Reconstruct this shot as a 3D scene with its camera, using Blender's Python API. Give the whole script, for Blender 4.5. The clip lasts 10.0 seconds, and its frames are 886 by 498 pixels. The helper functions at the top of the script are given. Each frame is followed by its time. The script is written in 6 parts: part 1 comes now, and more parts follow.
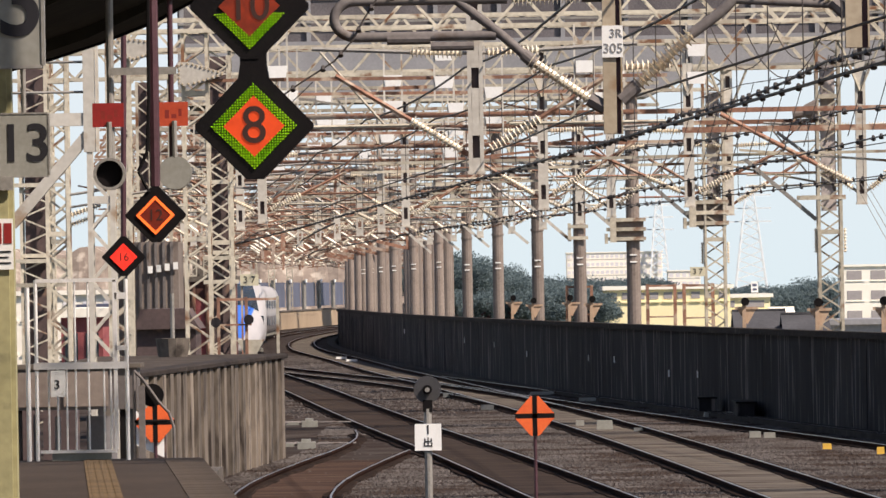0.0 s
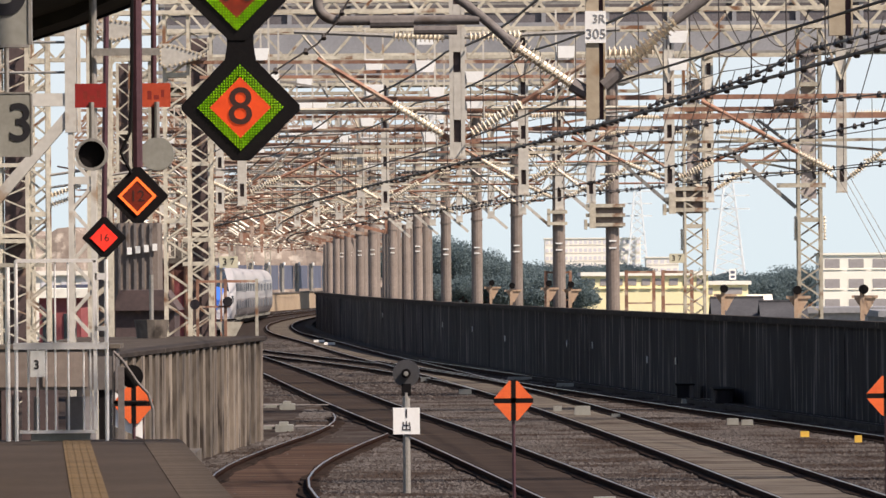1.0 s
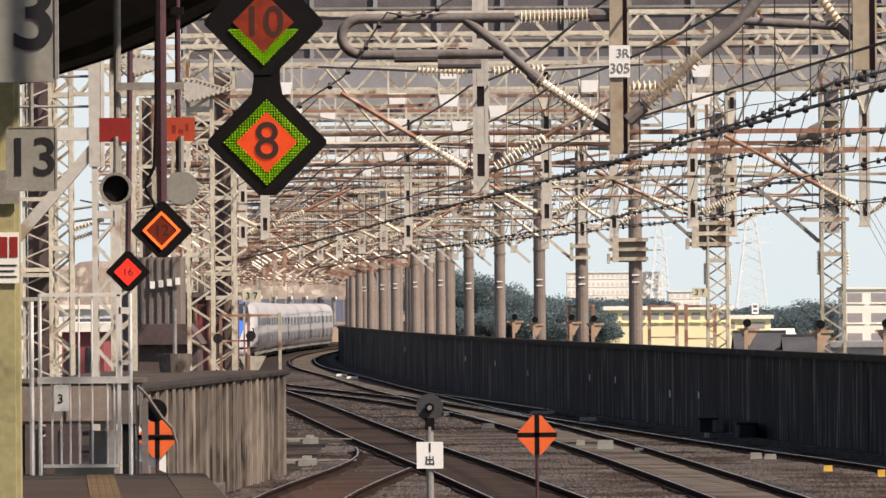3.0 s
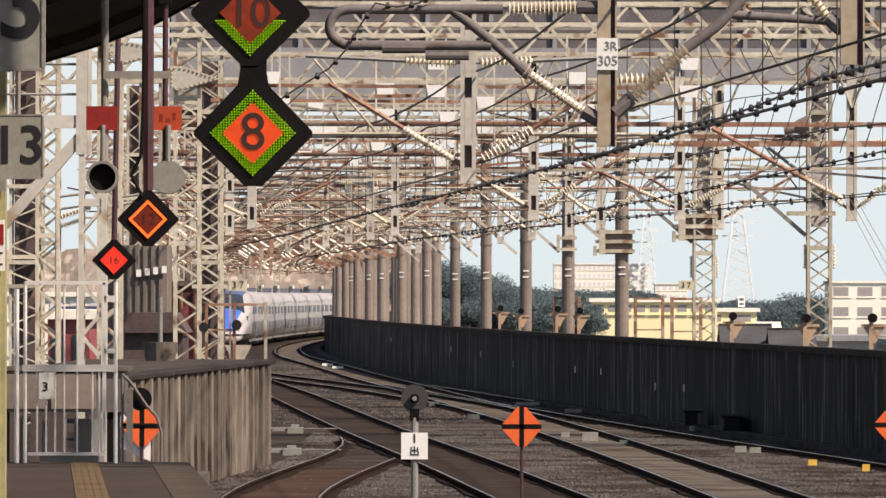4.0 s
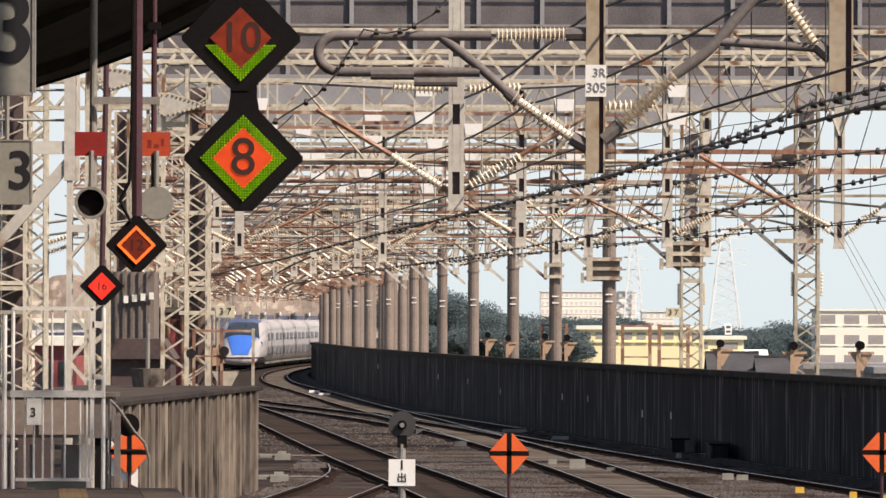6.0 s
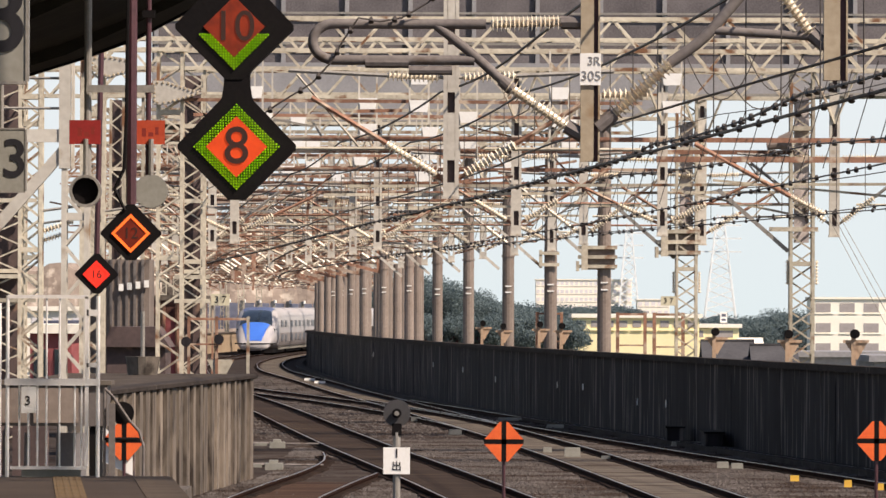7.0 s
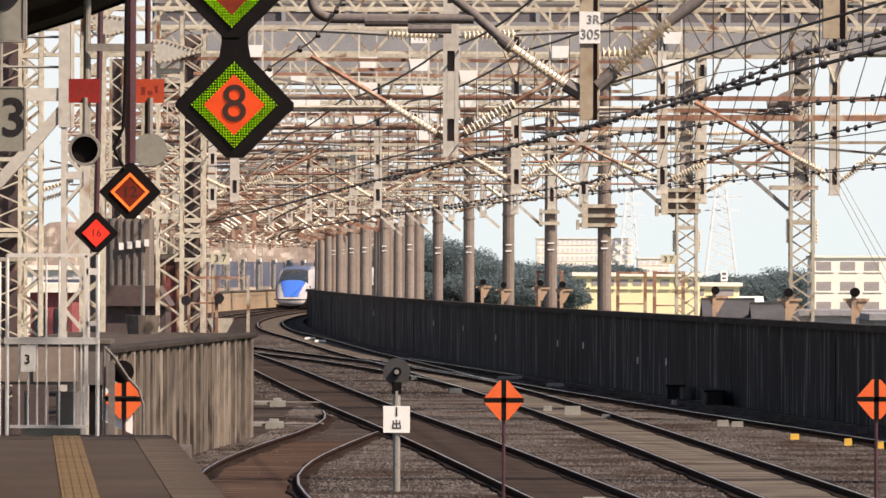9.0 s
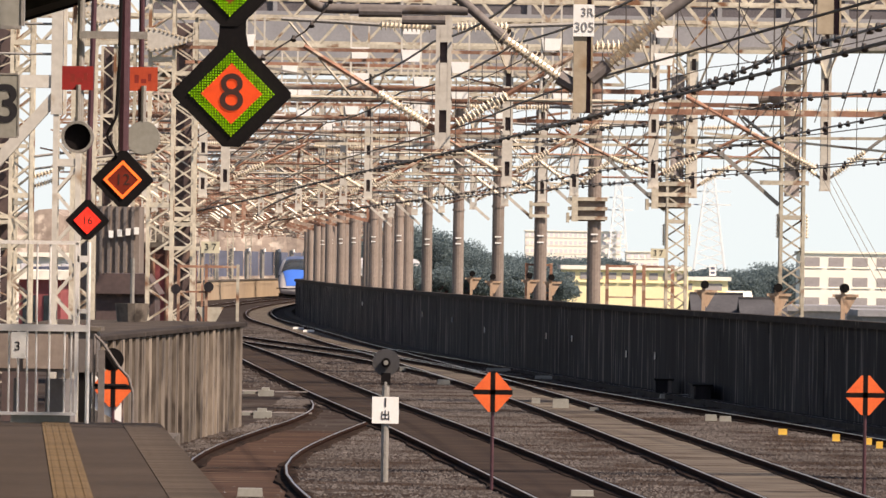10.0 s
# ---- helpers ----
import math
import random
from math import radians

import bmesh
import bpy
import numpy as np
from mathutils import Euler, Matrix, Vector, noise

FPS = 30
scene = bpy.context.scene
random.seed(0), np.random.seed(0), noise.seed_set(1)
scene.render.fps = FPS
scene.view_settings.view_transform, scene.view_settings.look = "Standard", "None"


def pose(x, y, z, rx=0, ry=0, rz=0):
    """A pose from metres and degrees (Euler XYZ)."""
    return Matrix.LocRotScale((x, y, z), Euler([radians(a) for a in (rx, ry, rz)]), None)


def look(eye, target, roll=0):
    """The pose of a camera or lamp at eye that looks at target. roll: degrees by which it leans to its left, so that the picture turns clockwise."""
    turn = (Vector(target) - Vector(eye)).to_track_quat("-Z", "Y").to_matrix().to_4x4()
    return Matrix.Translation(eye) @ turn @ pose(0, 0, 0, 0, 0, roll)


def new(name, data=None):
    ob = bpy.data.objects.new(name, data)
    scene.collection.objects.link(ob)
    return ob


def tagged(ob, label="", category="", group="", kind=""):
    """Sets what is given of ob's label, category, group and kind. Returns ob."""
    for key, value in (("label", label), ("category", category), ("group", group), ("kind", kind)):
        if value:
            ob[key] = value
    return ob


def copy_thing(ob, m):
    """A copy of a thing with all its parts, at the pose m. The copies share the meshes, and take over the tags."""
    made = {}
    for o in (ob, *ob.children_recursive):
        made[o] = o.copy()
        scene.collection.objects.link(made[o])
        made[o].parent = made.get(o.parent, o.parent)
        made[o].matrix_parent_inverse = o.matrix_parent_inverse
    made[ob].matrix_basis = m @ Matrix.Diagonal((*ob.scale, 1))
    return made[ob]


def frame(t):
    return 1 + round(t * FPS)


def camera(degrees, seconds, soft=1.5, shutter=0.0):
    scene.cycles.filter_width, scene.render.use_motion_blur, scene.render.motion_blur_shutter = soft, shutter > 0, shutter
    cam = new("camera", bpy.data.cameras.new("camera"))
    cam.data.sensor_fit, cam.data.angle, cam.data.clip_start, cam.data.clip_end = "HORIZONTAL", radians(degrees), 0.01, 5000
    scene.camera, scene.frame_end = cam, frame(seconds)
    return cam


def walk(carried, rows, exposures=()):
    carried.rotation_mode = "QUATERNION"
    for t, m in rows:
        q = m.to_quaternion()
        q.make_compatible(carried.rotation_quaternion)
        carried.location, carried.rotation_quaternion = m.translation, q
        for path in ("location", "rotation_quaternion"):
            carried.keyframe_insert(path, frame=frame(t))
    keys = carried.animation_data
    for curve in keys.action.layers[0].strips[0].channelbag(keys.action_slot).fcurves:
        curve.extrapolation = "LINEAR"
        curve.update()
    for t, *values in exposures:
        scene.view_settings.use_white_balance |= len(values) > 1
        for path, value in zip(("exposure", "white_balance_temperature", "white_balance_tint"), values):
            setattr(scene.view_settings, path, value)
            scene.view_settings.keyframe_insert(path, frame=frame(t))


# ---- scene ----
cam = camera(7.476, 10.0, soft=1.5)
# seconds, east, height, turn to the left, tilt, roll
CAMERA_ROWS = [
    (0.0, 0.0463, 3.1310, 0.2083, 0.3182, -1.007),
    (0.5, 0.0338, 3.1315, 0.1281, 0.2772, -0.544),
    (1.0, 0.0170, 3.1266, 0.0253, 0.1841, -0.440),
    (1.5, 0.0073, 3.1310, -0.0608, 0.2322, -0.314),
    (2.0, 0.0129, 3.1298, 0.0917, 0.3452, -0.401),
    (2.2, -0.0000, 3.1300, 0.1893, 0.3867, -0.529),
    (3.3, -0.0000, 3.1300, 0.2487, 0.4782, -0.241),
    (3.5, 0.0064, 3.1294, 0.2045, 0.4512, -0.005),
    (4.0, 0.0075, 3.1388, 0.1009, 0.3906, 0.074),
    (4.5, -0.0000, 3.1300, 0.0000, 0.4679, 0.000),
    (5.0, 0.0023, 3.1296, -0.0160, 0.5714, -0.044),
    (5.5, -0.0066, 3.1319, -0.0050, 0.6213, 0.186),
    (6.8, -0.0000, 3.1300, -0.0184, 0.6055, 0.169),
    (7.0, 0.0028, 3.1347, -0.0484, 0.5194, 0.207),
    (7.5, 0.0053, 3.1273, -0.0504, 0.3709, 0.008),
    (8.0, 0.0082, 3.1242, -0.0213, 0.2993, 0.117),
    (8.5, 0.0112, 3.1376, -0.0498, 0.2392, 0.267),
    (9.0, 0.0143, 3.1307, -0.0444, 0.1716, 0.168),
    (9.5, -0.0047, 3.1298, -0.0812, 0.0970, 0.638),
    (10.0, -0.0153, 3.1297, -0.1415, 0.0998, 0.803),
]
walk(cam, [(t, pose(x, 0, z, 90 + tilt, 0, turn) @ pose(0, 0, 0, 0, 0, roll)) for t, x, z, turn, tilt, roll in CAMERA_ROWS],
     exposures=[(0, 0.52, 6950, 18), (2, 0.53, 7080, 19), (3.5, 0.5, 7250, 19), (5, 0.51, 7250, 19), (8, 0.58, 7350, 20), (10, 0.69, 7560, 21)])

# ---- world, sun ----
SUN_ELEVATION, SUN_AZIMUTH = 47.0, 124.0   # degrees; azimuth clockwise from +y
world = bpy.data.worlds.new("world")
scene.world = world
world.use_nodes = True
wn = world.node_tree.nodes
sky = wn.new("ShaderNodeTexSky")
sky.sky_type, sky.sun_disc = "NISHITA", False
sky.sun_elevation, sky.sun_rotation = radians(SUN_ELEVATION), radians(SUN_AZIMUTH)
sky.air_density, sky.dust_density, sky.ozone_density = 1.0, 0.6, 1.5
world.node_tree.links.new(sky.outputs[0], wn["Background"].inputs[0])
wn["Background"].inputs[1].default_value = 0.085
sun = new("sun", bpy.data.lights.new("sun", "SUN"))
sun.data.energy, sun.data.angle, sun.data.color = 4.6, radians(1.4), (1.0, 0.93, 0.82)
a, e = radians(SUN_AZIMUTH), radians(SUN_ELEVATION)
sun.matrix_basis = look((math.sin(a) * math.cos(e) * 100, math.cos(a) * math.cos(e) * 100, math.sin(e) * 100), (0, 0, 0))


# ---- materials ----
def material(name, base, dark=None, rough=0.6, metal=0.0, scale=3.0, fine=40.0, bump=0.15, wear=None, wear_at=0.62, by_object=0.0, coords="Object", emit=0.0, stretch=None, spec=0.4):
    """Noise at two scales between two colours, with patches of a wear colour and a fine relief."""
    m = bpy.data.materials.new(name)
    m.use_nodes = True
    n, l = m.node_tree.nodes, m.node_tree.links
    b = n["Principled BSDF"]
    tc = n.new("ShaderNodeTexCoord")
    big, small = n.new("ShaderNodeTexNoise"), n.new("ShaderNodeTexNoise")
    big.inputs["Scale"].default_value, small.inputs["Scale"].default_value = scale, fine
    big.inputs["Detail"].default_value, small.inputs["Detail"].default_value = 4, 3
    place = n.new("ShaderNodeNewGeometry").outputs["Position"] if coords == "World" else tc.outputs[coords]
    if stretch:
        mp = n.new("ShaderNodeMapping")
        mp.inputs["Scale"].default_value = stretch
        l.new(place, mp.inputs["Vector"])
        place = mp.outputs[0]
    for k in (big, small):
        l.new(place, k.inputs["Vector"])
    mixer = n.new("ShaderNodeMix")
    mixer.data_type = "RGBA"
    dark = dark or tuple(c * 0.72 for c in base)
    mixer.inputs[6].default_value, mixer.inputs[7].default_value = (*dark, 1), (*base, 1)
    add = n.new("ShaderNodeMath")
    add.operation = "MULTIPLY_ADD"
    l.new(big.outputs[0], add.inputs[0])
    add.inputs[1].default_value = 1.5
    l.new(small.outputs[0], add.inputs[2])
    off = n.new("ShaderNodeMath")
    off.operation = "MULTIPLY_ADD"
    l.new(add.outputs[0], off.inputs[0])
    off.inputs[1].default_value, off.inputs[2].default_value = 1.3, -1.15
    off.use_clamp = True
    l.new(off.outputs[0], mixer.inputs[0])
    colour = mixer.outputs[2]
    if by_object:
        info, hsv = n.new("ShaderNodeObjectInfo"), n.new("ShaderNodeHueSaturation")
        rng = n.new("ShaderNodeMapRange")
        rng.inputs[3].default_value, rng.inputs[4].default_value = 1 - by_object, 1 + by_object
        l.new(info.outputs["Random"], rng.inputs[0])
        l.new(rng.outputs[0], hsv.inputs["Value"])
        l.new(colour, hsv.inputs["Color"])
        colour = hsv.outputs[0]
    if wear:
        spot, ramp, mix2 = n.new("ShaderNodeTexNoise"), n.new("ShaderNodeValToRGB"), n.new("ShaderNodeMix")
        spot.inputs["Scale"].default_value, spot.inputs["Detail"].default_value = scale * 2.3, 6
        l.new(place, spot.inputs["Vector"])
        ramp.color_ramp.elements[0].position, ramp.color_ramp.elements[1].position = wear_at - 0.04, wear_at + 0.06
        l.new(spot.outputs[0], ramp.inputs[0])
        mix2.data_type = "RGBA"
        l.new(ramp.outputs[0], mix2.inputs[0])
        l.new(colour, mix2.inputs[6])
        mix2.inputs[7].default_value = (*wear, 1)
        colour = mix2.outputs[2]
    l.new(colour, b.inputs["Base Color"])
    b.inputs["Specular IOR Level"].default_value = spec
    b.inputs["Roughness"].default_value, b.inputs["Metallic"].default_value = rough, metal
    if emit:
        l.new(colour, b.inputs["Emission Color"])
        b.inputs["Emission Strength"].default_value = emit
    if bump:
        bp = n.new("ShaderNodeBump")
        bp.inputs["Strength"].default_value, bp.inputs["Distance"].default_value = bump, 0.02
        l.new(small.outputs[0], bp.inputs["Height"])
        l.new(bp.outputs[0], b.inputs["Normal"])
    return m


STEEL = material("cream_steel", (0.61, 0.565, 0.455), (0.33, 0.29, 0.225), 0.6, scale=0.8, fine=9, wear=(0.2, 0.10, 0.055), wear_at=0.61, by_object=0.2, spec=0.25)
PALE = material("pale_steel", (0.63, 0.60, 0.53), (0.44, 0.405, 0.35), 0.55, scale=0.8, fine=9, wear=(0.30, 0.2, 0.12), wear_at=0.64, by_object=0.1, spec=0.25)
FARBROWN = material("far_brown_steel", (0.50, 0.40, 0.325), (0.3, 0.22, 0.17), 0.7, scale=0.8, fine=9, wear=(0.25, 0.13, 0.08), wear_at=0.58, by_object=0.2, spec=0.2)
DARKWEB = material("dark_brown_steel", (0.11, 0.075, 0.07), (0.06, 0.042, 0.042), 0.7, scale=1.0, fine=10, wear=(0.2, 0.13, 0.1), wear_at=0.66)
TANSTEEL = material("tan_paint", (0.5, 0.36, 0.25), (0.34, 0.23, 0.155), 0.6, scale=2, fine=14, wear=(0.3, 0.16, 0.1), wear_at=0.62)
RUSTY = material("rusty_steel", (0.33, 0.175, 0.115), (0.18, 0.085, 0.055), 0.75, scale=1.2, fine=14, wear=(0.46, 0.36, 0.27), wear_at=0.58, by_object=0.25)
GALV = material("galvanised_steel", (0.34, 0.32, 0.29), (0.2, 0.19, 0.17), 0.5, 0.2, scale=1.5, fine=25)
GREYPOLE = material("grey_painted_pole", (0.26, 0.215, 0.185), (0.16, 0.125, 0.105), 0.6, scale=0.7, fine=12, wear=(0.16, 0.1, 0.07), wear_at=0.66, by_object=0.15)
PORCELAIN = material("cream_porcelain", (0.80, 0.74, 0.60), (0.6, 0.5, 0.38), 0.25, scale=4, fine=30, bump=0.03, by_object=0.1)
WIRE = material("dark_wire", (0.07, 0.06, 0.055), rough=0.6, scale=2, fine=20, bump=0)
BLACK = material("black_metal", (0.010, 0.008, 0.008), (0.005, 0.0045, 0.005), 0.7, scale=4, fine=60, bump=0.05, spec=0.12)
BARRIER = material("black_barrier", (0.034, 0.030, 0.033), (0.012, 0.011, 0.013), 0.85, scale=1.6, fine=9, wear=(0.15, 0.133, 0.127), wear_at=0.59, by_object=0.14, coords="World", stretch=(1, 1, 0.1), spec=0.15)
BALLAST = material("ballast", (0.07, 0.058, 0.051), (0.03, 0.023, 0.02), 0.95, scale=0.35, fine=6, bump=0.8, wear=(0.03, 0.02, 0.016), wear_at=0.53, spec=0.05)
STONES = material("ballast_stones", (0.138, 0.124, 0.117), (0.072, 0.063, 0.058), 0.95, scale=0.22, fine=3, bump=0.2, wear=(0.05, 0.037, 0.031), wear_at=0.53, spec=0.05)
RUSTBED = material("rust_stained_bed", (0.082, 0.05, 0.037), (0.035, 0.021, 0.016), 0.95, scale=0.5, fine=2.5, bump=0.3, wear=(0.13, 0.095, 0.065), wear_at=0.64, stretch=(0.35, 1.8, 1), spec=0.05)
SLAB = material("track_concrete", (0.16, 0.138, 0.112), (0.075, 0.062, 0.052), 0.9, scale=0.5, fine=2.2, bump=0.3, wear=(0.045, 0.032, 0.025), wear_at=0.56, stretch=(0.35, 1.6, 1), spec=0.05)
DARKBED = material("dark_oily_bed", (0.056, 0.04, 0.032), (0.022, 0.016, 0.013), 0.95, scale=0.5, fine=2.2, bump=0.3, wear=(0.16, 0.12, 0.075), wear_at=0.66, stretch=(0.3, 2.2, 1), spec=0.05)
RAILSIDE = material("rusty_rail", (0.045, 0.022, 0.015), (0.018, 0.010, 0.008), 0.9, scale=2, fine=20, bump=0.3, spec=0.04)
RAILTOP = material("polished_rail", (0.62, 0.60, 0.57), (0.5, 0.48, 0.45), 0.28, 1.0, scale=2, fine=40, bump=0.02)
PLATFORM = material("platform_asphalt", (0.062, 0.045, 0.034), (0.034, 0.024, 0.018), 0.85, scale=0.5, fine=9, bump=0.3, spec=0.2)
TACTILE = material("worn_yellow_tile", (0.175, 0.118, 0.062), (0.10, 0.07, 0.042), 0.85, scale=1.5, fine=22, bump=0.3, by_object=0.15, spec=0.15)
EDGE = material("platform_edge_stone", (0.085, 0.065, 0.05), (0.045, 0.034, 0.027), 0.9, scale=2.5, fine=16, bump=0.3, by_object=0.22, spec=0.15)
BOARDS = material("weathered_boards", (0.26, 0.215, 0.17), (0.07, 0.056, 0.045), 0.85, scale=2.2, fine=14, wear=(0.04, 0.03, 0.024), wear_at=0.57, by_object=0.3, coords="World", stretch=(1, 1, 0.16))
CAP = material("weathered_concrete", (0.17, 0.145, 0.12), (0.075, 0.06, 0.048), 0.9, scale=1.0, fine=10, wear=(0.04, 0.032, 0.026), wear_at=0.58)
STAINLESS = material("stainless_tube", (0.86, 0.84, 0.82), (0.74, 0.72, 0.7), 0.35, 0.25, scale=3, fine=40, bump=0.03)
WHITE = material("white_sign", (0.86, 0.86, 0.83), (0.77, 0.76, 0.72), 0.5, scale=3, fine=25, bump=0.03)
LIGHTGREY = material("light_grey_sign", (0.29, 0.285, 0.25), (0.22, 0.215, 0.185), 0.5, scale=3, fine=25, bump=0.03)
INK = material("black_ink", (0.015, 0.014, 0.018), rough=0.6, bump=0)
ORANGE = material("orange_reflective", (0.85, 0.16, 0.04), (0.72, 0.11, 0.03), 0.45, scale=3, fine=30, bump=0.05)
RED = material("red_sign", (0.31, 0.024, 0.02), (0.23, 0.018, 0.016), 0.5, scale=4, fine=30, bump=0.05)
DEEPORANGE = material("deep_orange_sign", (0.5, 0.075, 0.03), (0.38, 0.05, 0.02), 0.5, scale=4, fine=30, bump=0.05)
# ink greyed to look washed out by glare on its white plate
WASHEDINK = material("washed_out_ink", (0.24, 0.235, 0.23), rough=0.6, bump=0)
DEEPRED = material("deep_red_print", (0.26, 0.03, 0.02), rough=0.5, bump=0)
NUMERAL = material("unlit_numeral", (0.05, 0.018, 0.012), rough=0.6, bump=0)
MAROON = material("maroon_pole", (0.09, 0.035, 0.045), (0.05, 0.02, 0.025), 0.5, scale=2, fine=20, bump=0.05)
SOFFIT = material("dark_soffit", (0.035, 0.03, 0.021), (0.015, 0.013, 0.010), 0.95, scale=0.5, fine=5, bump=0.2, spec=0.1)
YELLOW = material("yellow_paint", (0.80, 0.50, 0.08), (0.65, 0.38, 0.06), 0.6, scale=4, fine=30, bump=0.1)
GREEN_LED = material("green_led", (0.50, 0.98, 0.01), (0.26, 0.80, 0.0), 0.4, scale=9, fine=30, bump=0, emit=0.95)
ORANGE_LED = material("orange_led", (0.56, 0.055, 0.010), (0.42, 0.036, 0.007), 0.4, scale=5, fine=30, bump=0, emit=0.42)
BRIGHT_LED = material("bright_orange_led", (0.9, 0.16, 0.03), (0.85, 0.12, 0.02), 0.4, scale=5, fine=30, bump=0, emit=0.75)
FADED_LED = material("faded_orange_led", (0.2, 0.022, 0.006), (0.10, 0.012, 0.004), 0.4, scale=9, fine=30, bump=0, emit=0.4)
DIM_LED = material("dim_red_led", (0.14, 0.016, 0.006), (0.09, 0.01, 0.004), 0.4, scale=5, fine=30, bump=0, emit=0.3)
RED_LED = material("red_led", (0.8, 0.035, 0.02), (0.7, 0.025, 0.015), 0.4, scale=5, fine=30, bump=0, emit=0.6)
TRAINWHITE = material("white_train_paint", (0.44, 0.425, 0.425), (0.38, 0.365, 0.365), 0.45, scale=0.5, fine=6, bump=0.02)
SIDEPANE = material("train_side_pane", (0.17, 0.18, 0.20), (0.13, 0.14, 0.155), 0.35, scale=0.5, fine=4, bump=0)
TRAINBLUE = material("blue_train_paint", (0.045, 0.17, 0.62), (0.04, 0.14, 0.52), 0.3, scale=0.5, fine=6, bump=0.02)
TRAINGREY = material("grey_train_skirt", (0.29, 0.265, 0.26), (0.22, 0.2, 0.195), 0.5, scale=0.5, fine=6, bump=0.05)
ROOFBLUE = material("dull_blue_roof", (0.10, 0.14, 0.26), (0.08, 0.11, 0.21), 0.4, scale=0.5, fine=6, bump=0.02)
PIPEGREY = material("grey_painted_pipe", (0.2, 0.18, 0.17), (0.125, 0.11, 0.105), 0.65, scale=1.2, fine=18, wear=(0.1, 0.075, 0.06), wear_at=0.64, spec=0.2)
CABINETGREY = material("mid_grey_panel", (0.3, 0.29, 0.3), (0.2, 0.19, 0.2), 0.6, scale=1.5, fine=15)
GLASS = material("dark_glass", (0.03, 0.045, 0.06), (0.02, 0.03, 0.04), 0.12, scale=1, fine=8, bump=0)
GROUND = material("town_ground", (0.10, 0.10, 0.075), (0.05, 0.06, 0.035), 0.95, scale=0.02, fine=0.3, bump=0.1)
# foliage lifted towards blue grey, the distance haze painted into it
LEAVES = material("hazed_foliage", (0.17, 0.22, 0.228), (0.12, 0.162, 0.175), 0.95, scale=0.25, fine=1.0, bump=0, by_object=0.12, spec=0.05)
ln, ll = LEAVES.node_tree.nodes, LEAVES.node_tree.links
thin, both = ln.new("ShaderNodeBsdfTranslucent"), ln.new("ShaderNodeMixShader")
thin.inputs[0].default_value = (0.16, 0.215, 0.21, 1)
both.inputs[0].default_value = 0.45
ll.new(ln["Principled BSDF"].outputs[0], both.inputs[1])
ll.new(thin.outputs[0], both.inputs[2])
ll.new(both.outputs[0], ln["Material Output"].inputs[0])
# hillside brown with the far haze mixed into the colour
HILLSIDE = material("haze_painted_hillside", (0.34, 0.28, 0.235), (0.19, 0.15, 0.125), 0.95, scale=0.16, fine=0.9, bump=0.3, wear=(0.5, 0.43, 0.36), wear_at=0.58, spec=0.1)
HANGER = material("tan_steel", (0.44, 0.37, 0.27), (0.30, 0.24, 0.165), 0.6, scale=1.0, fine=12, wear=(0.26, 0.16, 0.08), wear_at=0.6)
DARKCAP = material("dark_fence_cap", (0.05, 0.04, 0.034), (0.022, 0.017, 0.015), 0.9, scale=1.2, fine=10, wear=(0.10, 0.086, 0.072), wear_at=0.66, spec=0.15)
DECKTOP = material("stained_deck", (0.085, 0.068, 0.056), (0.04, 0.032, 0.026), 0.95, scale=0.9, fine=9, wear=(0.12, 0.1, 0.08), wear_at=0.66, spec=0.1)
# grey of the shaded back lacing, put on a filler plate
SHADEWEB = material("grey_shade_plate", (0.5, 0.45, 0.43), (0.34, 0.3, 0.29), 0.7, scale=1.5, fine=9, wear=(0.12, 0.1, 0.09), wear_at=0.6)
# town panes, lightened in colour to stand for haze
HAZYPANE = material("haze_paled_pane", (0.40, 0.37, 0.36), (0.3, 0.28, 0.28), 0.5, scale=0.3, fine=2, bump=0)
DARKSTRIP = material("dark_rail_strip", (0.042, 0.029, 0.023), (0.011, 0.008, 0.007), 0.95, scale=1.6, fine=9, bump=0.6, spec=0.02)
# panes of the far blocks, haze put into their pale colour
FARGLASS = material("haze_paled_glass", (0.74, 0.71, 0.72), (0.68, 0.66, 0.68), 0.5, scale=0.1, fine=1, bump=0)
YELLOWWALL = material("yellow_plaster", (0.95, 0.86, 0.55), (0.9, 0.79, 0.46), 0.8, scale=0.3, fine=4, bump=0.05)
CREAMWALL = material("cream_plaster", (0.93, 0.90, 0.80), (0.88, 0.84, 0.73), 0.8, scale=0.3, fine=4, bump=0.05)
# far walls and towers: distance haze is painted as a pale base colour
FARWALL = material("haze_paled_wall", (0.93, 0.88, 0.77), (0.87, 0.82, 0.72), 0.9, scale=0.05, fine=1, bump=0)
FARSTEEL = material("haze_paled_steel", (0.73, 0.78, 0.80), (0.69, 0.74, 0.76), 0.9, scale=0.05, fine=1, bump=0)
ROOFGREY = material("grey_roofing", (0.30, 0.30, 0.31), (0.22, 0.22, 0.23), 0.8, scale=0.3, fine=4, bump=0.1)
BEIGEWALL = material("beige_parapet", (0.41, 0.31, 0.21), (0.31, 0.23, 0.155), 0.85, scale=0.2, fine=3, bump=0.1)
BLUEPANEL = material("slate_blue_panel", (0.12, 0.135, 0.195), (0.085, 0.095, 0.14), 0.6, scale=0.4, fine=4, bump=0.05)
BRICKRED = material("dull_red_cladding", (0.36, 0.10, 0.10), (0.28, 0.07, 0.07), 0.7, scale=0.4, fine=5, bump=0.05)


